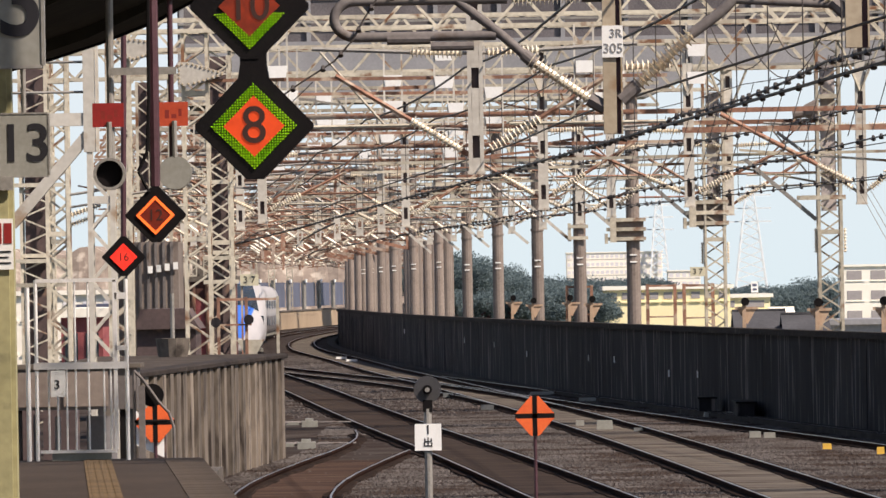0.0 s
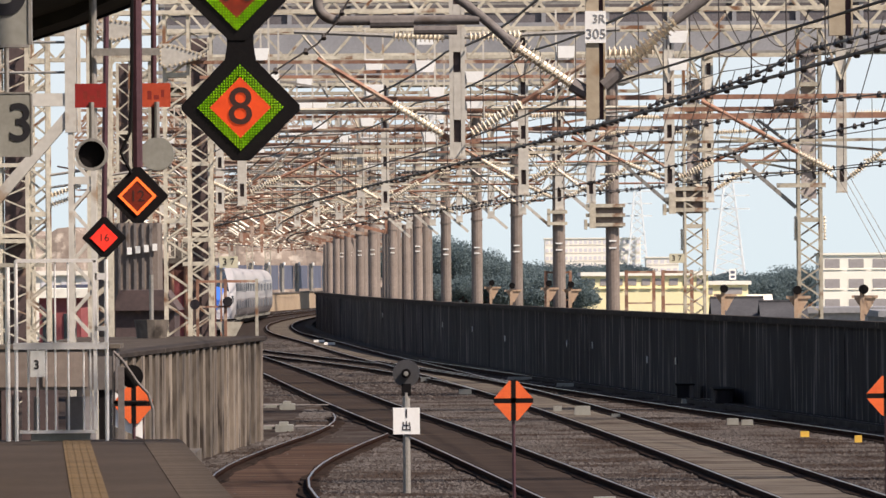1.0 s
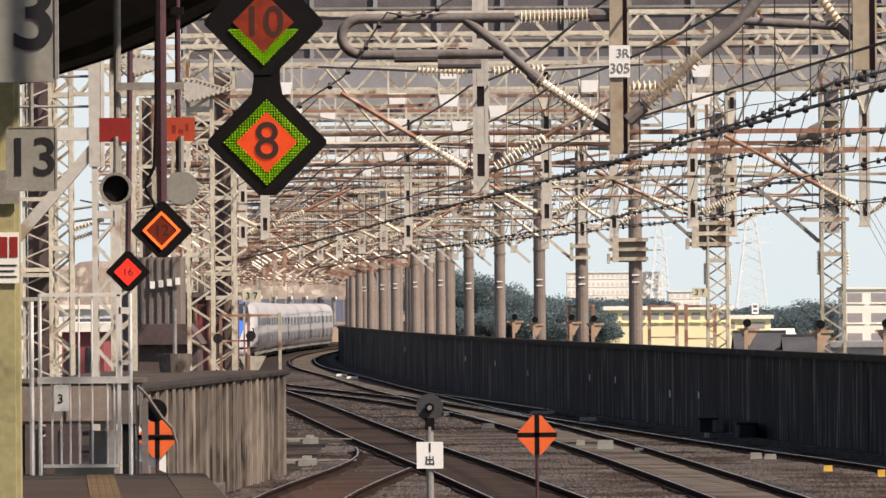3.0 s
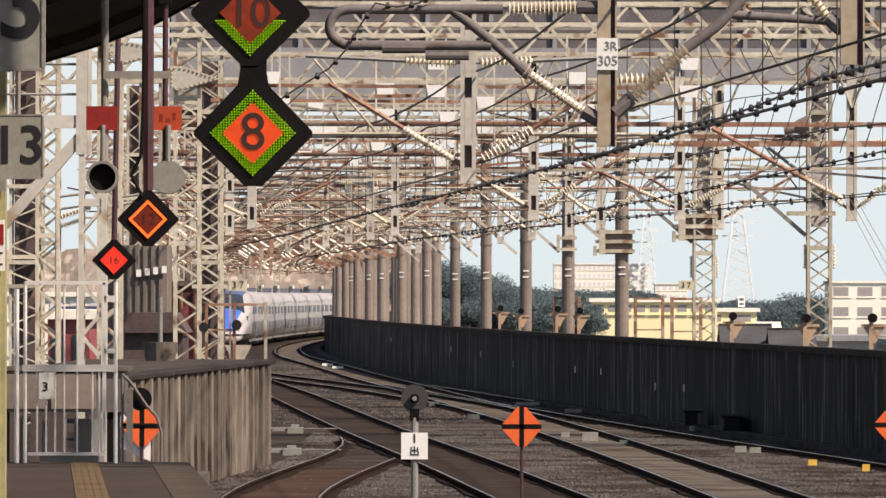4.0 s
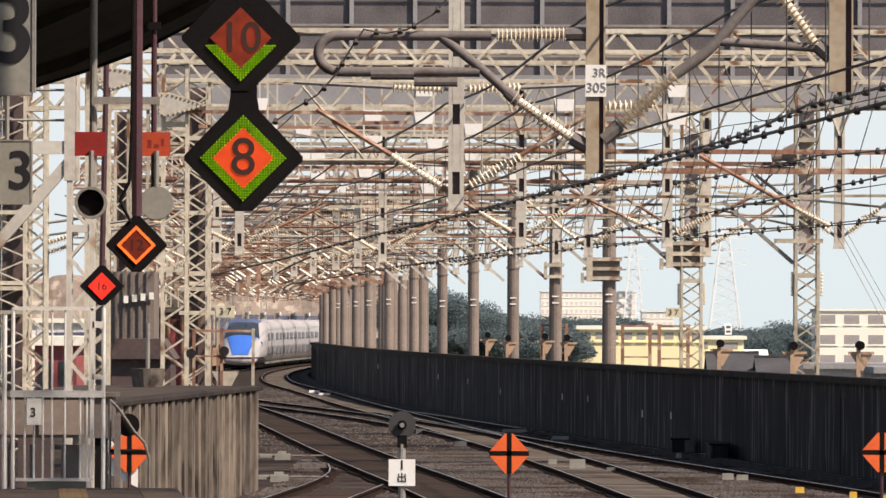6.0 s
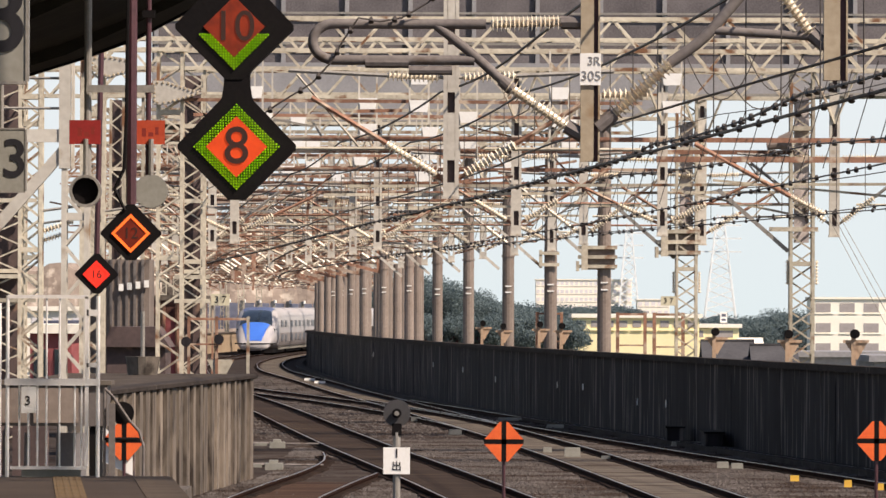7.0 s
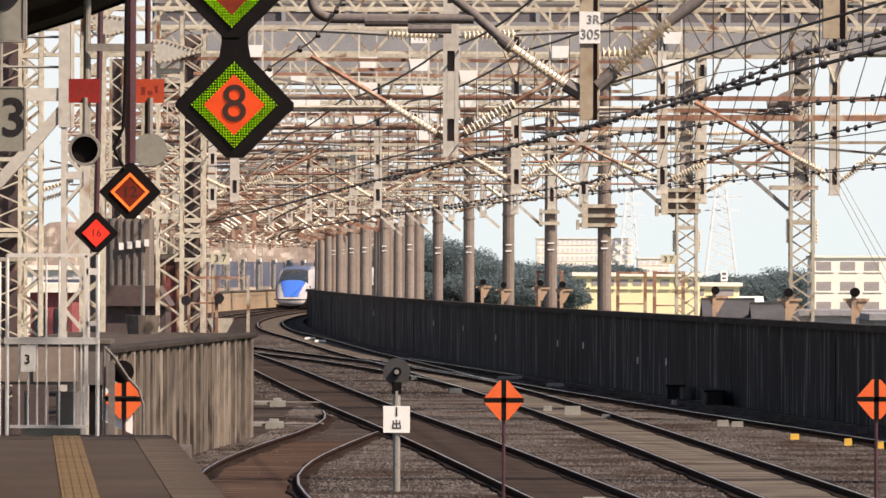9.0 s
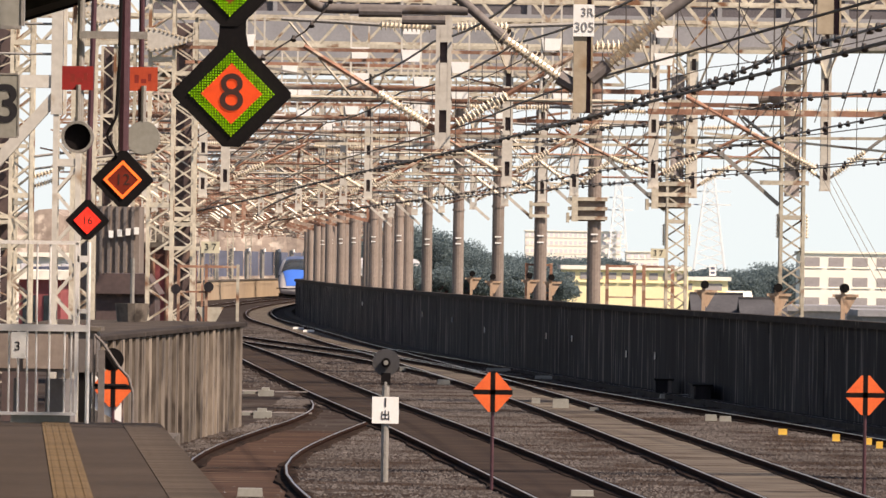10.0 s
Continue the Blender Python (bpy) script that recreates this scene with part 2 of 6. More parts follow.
# ---- mesh helpers ----
class Shape:
    """Collects simple solids into one mesh."""

    def __init__(self):
        self.v, self.f = [], []

    def solid(self, verts, faces):
        k = len(self.v)
        self.v += [tuple(p) for p in verts]
        self.f += [tuple(i + k for i in f) for f in faces]
        return self

    def box(self, x0, y0, z0, x1, y1, z1):
        return self.solid([(x0, y0, z0), (x1, y0, z0), (x1, y1, z0), (x0, y1, z0), (x0, y0, z1), (x1, y0, z1), (x1, y1, z1), (x0, y1, z1)],
                          [(0, 3, 2, 1), (4, 5, 6, 7), (0, 1, 5, 4), (1, 2, 6, 5), (2, 3, 7, 6), (3, 0, 4, 7)])

    def rod(self, p, q, r, n=6, r2=None, turn=0.0):
        p, q = Vector(p), Vector(q)
        d = (q - p).normalized()
        side = d.cross(Vector((0, 0, 1))) if abs(d.z) < 0.95 else d.cross(Vector((0, 1, 0)))
        side.normalize()
        up = side.cross(d)
        r2 = r if r2 is None else r2
        vs = []
        for c, rad in ((p, r), (q, r2)):
            for i in range(n):
                an = 2 * math.pi * (i + turn) / n
                vs.append(c + side * (rad * math.cos(an)) + up * (rad * math.sin(an)))
        fs = [(i, (i + 1) % n, n + (i + 1) % n, n + i) for i in range(n)] + [tuple(range(n))[::-1], tuple(range(n, 2 * n))]
        return self.solid(vs, fs)

    def bar(self, p, q, w):
        return self.rod(p, q, w * 0.7071, 4, turn=0.5)

    def pipe(self, pts, r, n=6):
        for p, q in zip(pts, pts[1:]):
            self.rod(p, q, r, n)
        return self

    def tube(self, pts, r, n=14):
        """One bent tube with rounded corners, its ends closed by discs of their own."""
        pts = [Vector(p) for p in pts]
        line = [pts[0]]
        for a, b, c in zip(pts, pts[1:], pts[2:]):
            k = min(0.35 * (b - a).length, 0.35 * (c - b).length)
            u, v = b + (a - b).normalized() * k, b + (c - b).normalized() * k
            line += [u.lerp(b, i / 4).lerp(b.lerp(v, i / 4), i / 4) for i in range(5)]
        line.append(pts[-1])
        rings, side = [], None
        for i, p in enumerate(line):
            d = (line[min(i + 1, len(line) - 1)] - line[max(i - 1, 0)]).normalized()
            if side is None:
                side = d.orthogonal().normalized()
            side = (side - d * side.dot(d)).normalized()
            up = d.cross(side)
            rings.append([p + (side * math.cos(6.2832 * j / n) + up * math.sin(6.2832 * j / n)) * r for j in range(n)])
        self.loft(rings, False)
        self.solid(rings[0], [tuple(range(n))])
        return self.solid(rings[-1], [tuple(range(n))])

    def line(self, pts, r, n=5):
        """A thin wire as one skin through its points."""
        rings = []
        for i, p in enumerate(pts):
            d = (Vector(pts[min(i + 1, len(pts) - 1)]) - Vector(pts[max(i - 1, 0)])).normalized()
            side = d.cross(Vector((0, 0, 1))).normalized()
            up = side.cross(d)
            rings.append([Vector(p) + (side * math.cos(6.2832 * j / n) + up * math.sin(6.2832 * j / n)) * r for j in range(n)])
        return self.loft(rings)

    def sheds(self, p, q, r, count, core=0.45, n=10):
        """A ribbed insulator turned as one piece: a core with discs on it."""
        p, q = Vector(p), Vector(q)
        d = (q - p).normalized()
        side = d.cross(Vector((0, 1, 0))).normalized()
        up = side.cross(d)
        rings = []
        for i in range(count):
            for u, k in ((0.0, core), (0.3, core), (0.38, 1.0), (0.62, 0.75), (0.66, core)):
                c = p.lerp(q, (i + u) / count)
                rings.append([c + (side * math.cos(6.2832 * j / n) + up * math.sin(6.2832 * j / n)) * (r * k) for j in range(n)])
        rings.append([q + (side * math.cos(6.2832 * j / n) + up * math.sin(6.2832 * j / n)) * (r * core) for j in range(n)])
        return self.loft(rings)

    def ring(self, r_in, r_out, y0, y1, n=28):
        """A flat tube about the y axis."""
        vs = []
        for rad, y in ((r_in, y0), (r_out, y0), (r_out, y1), (r_in, y1)):
            vs += [(rad * math.cos(6.2832 * i / n), y, rad * math.sin(6.2832 * i / n)) for i in range(n)]
        return self.solid(vs, [(k * n + i, k * n + (i + 1) % n, ((k + 1) % 4) * n + (i + 1) % n, ((k + 1) % 4) * n + i) for k in range(4) for i in range(n)])

    def prism(self, outline, y0, y1):
        """An outline in x and z, pushed along y."""
        n = len(outline)
        return self.solid([(x, y0, z) for x, z in outline] + [(x, y1, z) for x, z in outline],
                          [tuple(range(n)), tuple(range(2 * n - 1, n - 1, -1))] + [(i, n + i, n + (i + 1) % n, (i + 1) % n) for i in range(n)])

    def loft(self, rings, caps=True):
        n = len(rings[0])
        k = [p for r in rings for p in r]
        fs = [(j * n + i, j * n + (i + 1) % n, (j + 1) * n + (i + 1) % n, (j + 1) * n + i) for j in range(len(rings) - 1) for i in range(n)]
        if caps:
            fs += [tuple(range(n))[::-1], tuple(range((len(rings) - 1) * n, len(rings) * n))]
        return self.solid(k, fs)

    def mesh(self, name, mat, smooth=False):
        me = bpy.data.meshes.new(name)
        me.from_pydata(self.v, [], self.f)
        bm = bmesh.new()
        bm.from_mesh(me)
        bmesh.ops.recalc_face_normals(bm, faces=bm.faces)
        bm.to_mesh(me)
        bm.free()
        me.materials.append(mat)
        if smooth:
            me.shade_smooth()
        return me


def thing(name, label, category, at=None, group="", kind=""):
    ob = new(name)
    ob.matrix_basis = at or Matrix()
    return tagged(ob, label, category, group, kind)


def part(name, shape, mat, parent=None, label="", smooth=False, m=None):
    ob = new(name, shape.mesh(name, mat, smooth) if isinstance(shape, Shape) else shape)
    ob.parent = parent
    if m is not None:
        ob.matrix_basis = m
    return tagged(ob, label)


def solo(name, shape, mat, label, category, group="", kind="", m=None, smooth=False):
    ob = part(name, shape, mat, None, "", smooth, m)
    return tagged(ob, label, category, group, kind)


def lettering(text, size, mat, parent, m, name="lettering", label="", bold=0.012):
    cu = bpy.data.curves.new(name, "FONT")
    cu.body, cu.size, cu.align_x, cu.align_y, cu.extrude = text, size, "CENTER", "CENTER", 0.003
    cu.offset = size * bold
    tmp = new(name, cu)
    me = bpy.data.meshes.new_from_object(tmp.evaluated_get(bpy.context.evaluated_depsgraph_get()))
    bpy.data.objects.remove(tmp)
    me.materials.clear()
    me.materials.append(mat)
    ob = new(name, me)
    ob.parent = parent
    ob.matrix_basis = m
    return tagged(ob, label)


FACING = pose(0, 0, 0, 90, 0, 0)   # stands a flat drawing up, facing the camera's side


def smooth_path(points, y):
    """A gliding line through a few (y, x) points."""
    if y <= points[0][0]:
        (y0, x0), (y1, x1) = points[0], points[1]
        return x0 + (x1 - x0) * (y - y0) / (y1 - y0)
    for i in range(len(points) - 1):
        (y0, x0), (y1, x1) = points[i], points[i + 1]
        if y <= y1:
            a0 = points[max(i - 1, 0)]
            b1 = points[min(i + 2, len(points) - 1)]
            m0, m1 = (x1 - a0[1]) / (y1 - a0[0]), (b1[1] - x0) / (b1[0] - y0)
            h = y1 - y0
            u = (y - y0) / h
            return ((2 * u**3 - 3 * u * u + 1) * x0 + (u**3 - 2 * u * u + u) * h * m0 + (-2 * u**3 + 3 * u * u) * x1 + (u**3 - u * u) * h * m1)
    (y0, x0), (y1, x1) = points[-2], points[-1]
    return x1 + (x1 - x0) * (y - y1) / (y1 - y0)


# ---- the lines of the place: x at each distance y ----
def curve_x(y, offset):
    u = min(y, 620)   # the curve runs out into a straight
    return offset + 0.000142 * (u - 490) ** 2 + 0.00006 * max(0, u - 470) ** 2 + 0.055 * max(0, y - 620)


MAIN = [(-40, 9.6), (0, 7.3), (60, 3.95), (90, 2.25), (127, 0.12), (156, -1.72), (179, -3.1), (215, -5.2), (263, -8.25), (300, -10.5)] + [(y, curve_x(y, -15.4) + 0.6 * min(1, max(0, (y - 400) / 110))) for y in range(340, 1200, 40)]
SECOND = [(-40, 9.0), (0, 8.4), (60, 6.5), (94, 5.25), (124, 4.1), (157, 2.65), (190, 0.9), (228, -1.3), (261, -3.3), (300, -5.4)] + [(y, curve_x(y, -11.0)) for y in range(350, 1200, 40)]
SIDING = [(-40, 5.7), (0, 3.3), (40, 0.9), (70, -1.0), (89, -2.25), (98, -2.72), (104, -2.85), (112, -2.75), (123, -2.3), (132, -1.85), (141, -1.6), (150, -1.75), (162, -2.3)]


def grade(y):
    """How far the line has dropped at a distance."""
    u = min(1.0, max(0.0, (y - 330) / 190))
    return -0.32 * u * u * (3 - 2 * u)


def main_x(y):
    return smooth_path(MAIN, y)


def second_x(y):
    return smooth_path(SECOND, y)


def siding_x(y):
    return smooth_path(SIDING, y)


def third_x(y):
    return smooth_path([(-40, 27), (60, 16.2), (100, 11.3), (131, 8.35), (151, 6.3), (180, 3.6), (215, 0.4), (240, -1.9)], y)


def cross_x(y):
    """The crossover from the second track to the main one."""
    return smooth_path([(170, 1.95), (182, 1.3), (196, 0.35), (225, -2.4), (255, -6.0), (272, -8.0), (284, -8.95), (300, -9.75)], y)


def barrier_x(y):
    return curve_x(y, -8.7)


def edge_x(y):
    return 1.6 - 0.0606 * y


# ---- the far sky ----
haze = bpy.data.materials.new("pale_sky")
haze.use_nodes = True
hn, hl = haze.node_tree.nodes, haze.node_tree.links
hn.remove(hn["Principled BSDF"])
em, tco, sep, rmp = hn.new("ShaderNodeEmission"), hn.new("ShaderNodeTexCoord"), hn.new("ShaderNodeSeparateXYZ"), hn.new("ShaderNodeValToRGB")
hl.new(tco.outputs["Generated"], sep.inputs[0])
hl.new(sep.outputs[2], rmp.inputs[0])
rmp.color_ramp.elements[0].color, rmp.color_ramp.elements[1].color = (0.55, 0.70, 0.755, 1), (0.63, 0.72, 0.79, 1)
hl.new(rmp.outputs[0], em.inputs[0])
em.inputs[1].default_value = 0.86
hl.new(em.outputs[0], hn["Material Output"].inputs[0])
dome = Shape()
arc = [(4700 * math.sin(q), 4700 * math.cos(q)) for q in [radians(-14 + 2 * i) for i in range(15)]]
dome.solid([(x, y, -60) for x, y in arc] + [(x, y, 420) for x, y in arc], [(i, i + 1, i + 16, i + 15) for i in range(14)])
solo("backdrop", dome, haze, "pale blue hazy sky", "sky", kind="structure")


# ---- the ground ----
sh = Shape()
sh.solid([(-4000, -300, -9), (4000, -300, -9), (4000, 4800, -9), (-4000, 4800, -9)], [(0, 1, 2, 3)])
solo("ground", sh, GROUND, "green and grey town ground far below the viaduct", "ground", kind="structure")


def strip(ys, left, right, z0, z1):
    """A slab between two lines, from z0 up to z1."""
    s = Shape()
    rings = [[(left(y), y, z0 + grade(y)), (right(y), y, z0 + grade(y)), (right(y), y, z1 + grade(y)), (left(y), y, z1 + grade(y))] for y in ys]
    return s.loft(rings)


YS = [-40 + 8 * i for i in range(125)]
solo("viaduct_deck", strip(YS, lambda y: min(-9.0 - 0.03 * y, main_x(y) - 9), lambda y: barrier_x(y) + 3.0, -3.0, -0.55), CAP, "grey concrete viaduct deck carrying the tracks", "viaduct", kind="structure")
solo("ballast_bed", strip(YS, lambda y: min(-8.6 - 0.03 * y, main_x(y) - 8), lambda y: barrier_x(y) - 0.15, -0.55, -0.12), BALLAST, "brown grey crushed stone ballast between the rails", "ballast", kind="structure")


def bed(name, xf, y0, y1, label, mat=None, half=0.62, top=-0.1):
    ys = [y0 + (y1 - y0) * i / 60 for i in range(61)]
    solo(name, strip(ys, lambda y: xf(y) - half, lambda y: xf(y) + half, -0.26, top), mat or SLAB, label, "track slab", kind="structure")


bed("track_slab", main_x, -30, 900, "dark oily bed between the rails of the main track", DARKBED)
bed("track_slab", second_x, -30, 900, "stained concrete slab under the second track")
bed("track_slab", siding_x, -30, 128, "rust stained slab under the platform track", RUSTBED, 0.7, -0.115)


def rail(xf, side, y0, y1, group):
    """One rail: foot, web and head, with a polished running top."""
    ob = thing("rail", "rust brown steel rail with a polished top", "rail", group=group)
    n = max(8, int((y1 - y0) / 4))
    ys = [y0 + (y1 - y0) * i / n for i in range(n + 1)]
    prof = [(-0.075, -0.172), (0.075, -0.172), (0.075, -0.155), (0.012, -0.13), (0.012, -0.05), (0.036, -0.04), (0.036, -0.004), (-0.036, -0.004), (-0.036, -0.04), (-0.012, -0.05), (-0.012, -0.13), (-0.075, -0.155)]
    s, top = Shape(), Shape()
    s.loft([[(xf(y) + side * 0.752 + px, y, pz + grade(y)) for px, pz in prof] for y in ys])
    top.loft([[(xf(y) + side * 0.752 + px, y, pz + grade(y)) for px, pz in ((-0.02, -0.006), (0.014, -0.006), (0.012, 0.0), (-0.018, 0.0))] for y in ys])
    part("rail_body", s, RAILSIDE, ob)
    ph = 6.28 * random.Random(int(y0 + y1) + side).random()
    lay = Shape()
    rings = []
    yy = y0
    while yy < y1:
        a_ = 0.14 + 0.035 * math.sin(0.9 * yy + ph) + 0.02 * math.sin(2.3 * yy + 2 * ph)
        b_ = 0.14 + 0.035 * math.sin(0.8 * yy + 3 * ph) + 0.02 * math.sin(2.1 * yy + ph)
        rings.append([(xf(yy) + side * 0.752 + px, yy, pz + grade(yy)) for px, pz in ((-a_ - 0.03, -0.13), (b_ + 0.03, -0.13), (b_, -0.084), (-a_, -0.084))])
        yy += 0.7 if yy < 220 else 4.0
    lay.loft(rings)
    part("rail_bed", lay, DARKSTRIP, ob, "dark strip under the rail")
    part("running_top", top, RAILTOP, ob, "bright worn running surface")


for xf, y0, y1, g in ((main_x, -30, 900, "rails of the main track"), (second_x, -30, 900, "rails of the second track"), (third_x, 20, 238, "rails of the track beside the barrier"), (siding_x, -30, 150, "rails of the platform track")):
    for side in (-1, 1):
        rail(xf, side, y0, y1 if not (xf is siding_x and side == 1) else 131, g)
rail(lambda y: cross_x(y), 1, 178, 284, "rails of the crossover")
rail(lambda y: cross_x(y), -1, 178, 284, "rails of the crossover")


# ---- platform ----
pys = [-12 + 2 * i for i in range(44)] + [74.6]
platform = solo("platform", strip(pys, lambda y: -9.0 - 0.0606 * y, lambda y: edge_x(y) - 0.02, -0.5, 1.3), PLATFORM, "worn grey brown asphalt platform", "platform", kind="structure")
for i in range(170):
    y = 20 + 0.32 * i
    if y > 74:
        break
    x = edge_x(y)
    if i == 0:
        tile = Shape().box(-0.15, 0, 0, 0.15, 0.308, 0.008)
        for u in range(4):
            tile.box(-0.12 + 0.07 * u, 0.02, 0.008, -0.085 + 0.07 * u, 0.288, 0.013)
        tile_me = tile.mesh("tactile_tile", TACTILE)
        edge_me = Shape().box(-0.42, 0, 0, 0, 0.31, 0.012).mesh("edge_stone", EDGE)
    part("tactile_tile", tile_me, None, platform, m=pose(x - 1.15, y, 1.3, 0, 0, 3.47))
    part("edge_stone", edge_me, None, platform, m=pose(x, y, 1.294, 0, 0, 3.47))


# ---- the dark barrier wall along the tracks ----
wall = thing("barrier_wall", "black sound barrier wall of upright panels along the tracks", "wall", kind="structure")
panel_me = {}
y, k = 96.0, 0
rnd = random.Random(4)
while y < 640:
    step = 2.0 if y < 330 else 4.0
    x0, x1 = barrier_x(y), barrier_x(y + step)
    ang = math.degrees(math.atan2(x1 - x0, step))
    lng = math.hypot(x1 - x0, step)
    key = (step, rnd.randrange(9))
    if key not in panel_me:
        s = Shape().box(-0.06, 0.001, -0.5, 0.06, lng - 0.001, 1.88)
        for j in range(rnd.randrange(0, 3)):
            yy, wide = rnd.uniform(0, 0.7 * step), rnd.uniform(0.12, 0.5)
            s.box(-0.06 - rnd.uniform(0.004, 0.018), yy, rnd.uniform(-0.45, 0.1), -0.055, min(yy + wide, lng), rnd.uniform(1.5, 1.87))
        panel_me[key] = s.mesh("panel", BARRIER)
    part("panel", panel_me[key], None, wall, m=pose(x0, y, grade(y), 0, 0, -ang))
    y += step
    k += 1
ys = [96 + 5 * i for i in range(110)]
part("coping", strip(ys, lambda y: barrier_x(y) - 0.16, lambda y: barrier_x(y) + 0.16, 1.88, 2.02), DARKCAP, wall, "dark stained coping")
solo("cable_trough", strip(ys, lambda y: barrier_x(y) - 0.75, lambda y: barrier_x(y) - 0.3, -0.25, 0.0), DARKCAP, "dark stained concrete cable trough at the foot of the barrier", "cable trough", kind="structure")


# ---- overhead line structures ----
def truss(length, z0, z1, deep, bays):
    """A box truss along x: four chords, zigzag lacing on both faces and underneath."""
    s = Shape()
    for yy in (-deep / 2, deep / 2):
        for z in (z0, z1):
            s.bar((0, yy, z), (length, yy, z), 0.085)
        for i in range(bays):
            xa, xm, xb = length * i / bays, length * (i + 0.5) / bays, length * (i + 1) / bays
            s.bar((xa, yy, z0), (xm, yy, z1), 0.05)
            s.bar((xm, yy, z1), (xb, yy, z0), 0.05)
    for i in range(bays):
        xa, xb = length * i / bays, length * (i + 1) / bays
        for z in (z0, z1):
            s.bar((xa, -deep / 2, z), (xb, deep / 2, z), 0.035)
    return s


def lattice_mast(h, w=0.52, cross=False):
    """A square lattice mast: four corner angles and crossing laces on all faces."""
    s = Shape()
    for sx in (-1, 1):
        for sy in (-1, 1):
            s.bar((sx * w / 2, sy * w / 2, 0), (sx * w / 2, sy * w / 2, h), 0.07)
    n = int(h / 0.33)
    for i in range(n):
        za, zb = h * i / n, h * (i + 1) / n
        k = 1 if i % 2 else -1
        for e in (-1, 1):
            q = k * e if cross else k
            s.bar((-q * w / 2, e * w / 2, za), (q * w / 2, e * w / 2, zb), 0.038)
            s.bar((e * w / 2, -k * w / 2, za), (e * w / 2, k * w / 2, zb), 0.036)
        if i % 9 == 5:
            s.box(-w / 2, -w / 2 - 0.02, za, w / 2, w / 2 + 0.02, za + 0.1)
    return s


MAST_ME = {}


def mast_mesh(h, w, cross=False):
    if (h, w, cross) not in MAST_ME:
        MAST_ME[(h, w, cross)] = lattice_mast(h, w, cross).mesh("column", STEEL)
    return MAST_ME[(h, w, cross)]


def round_pole(h, r):
    s = Shape().rod((0, 0, 0), (0, 0, h), r, 14, r * 0.9)
    for z in (2.2, 5.5, 7.2):
        s.rod((0, 0, z), (0, 0, z + 0.07), r * 1.07, 14)
    return s


POLE_ME = round_pole(9.3, 0.205).mesh("column", GREYPOLE, False)
# short white bar that paints a highlight on the column's front
GLINT_ME = Shape().box(-0.1, -0.215, 0, 0.1, -0.17, 0.04).mesh("band", WHITE)


def clamp_mesh():
    """The upright plate at the end of a stack of channel bars."""
    s = Shape()
    s.box(-0.66, -0.33, -0.05, -0.48, -0.3, 0.72)
    s.box(-0.8, -0.3, -0.08, -0.72, 0.3, 0.2)
    return s.mesh("clamp_bracket", STEEL)


CLAMP_ME = clamp_mesh()
# added plate whose dark colour stands for shade between the channel bars
SHADE_ME = Shape().box(-0.5, -0.19, -0.04, 0.3, -0.17, 0.62).mesh("back_plate", GREYPOLE)
RIVET_ME = Shape().rod((0, -0.025, 0), (0, 0, 0), 0.02, 6, 0.03).mesh("rivet", HANGER)
CHANNEL_ME = Shape().box(-0.75, -0.3, 0, 0.36, -0.22, 0.1).mesh("channel_bar", STEEL)


def clamp(parent, x, z):
    """A stack of channel bars clamped round a column."""
    c = part("clamp_bracket", CLAMP_ME, None, parent, m=pose(x, 0, z))
    part("back_plate", SHADE_ME, None, c, "brown plate standing in for shade between the bars")
    for h in (0, 0.27, 0.54):
        part("channel_bar", CHANNEL_ME, None, c, m=pose(0, 0, h))
        part("channel_bar", CHANNEL_ME, None, c, m=pose(0, 0.52, h))




def drop_post_mesh(h):
    """A channel post that hangs from the truss, with slots and a foot plate."""
    s = Shape()
    s.box(-0.115, -0.1, 0, -0.055, 0.1, h)
    s.box(0.055, -0.1, 0, 0.115, 0.1, h)
    s.box(-0.06, -0.1, 0.0, 0.06, -0.08, 0.22)
    z = 0.55
    while z < h:
        s.box(-0.06, -0.1, z, 0.06, -0.08, min(z + 0.7, h))
        z += 1.0
    s.box(-0.13, -0.13, -0.02, 0.13, 0.13, 0.02)
    return s.mesh("drop_post", PALE)


DROP = {}
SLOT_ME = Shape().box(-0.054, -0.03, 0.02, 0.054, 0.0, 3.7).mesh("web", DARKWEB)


def drop_mesh(h):
    h = round(h, 1)
    if h not in DROP:
        DROP[h] = drop_post_mesh(h)
    return DROP[h]


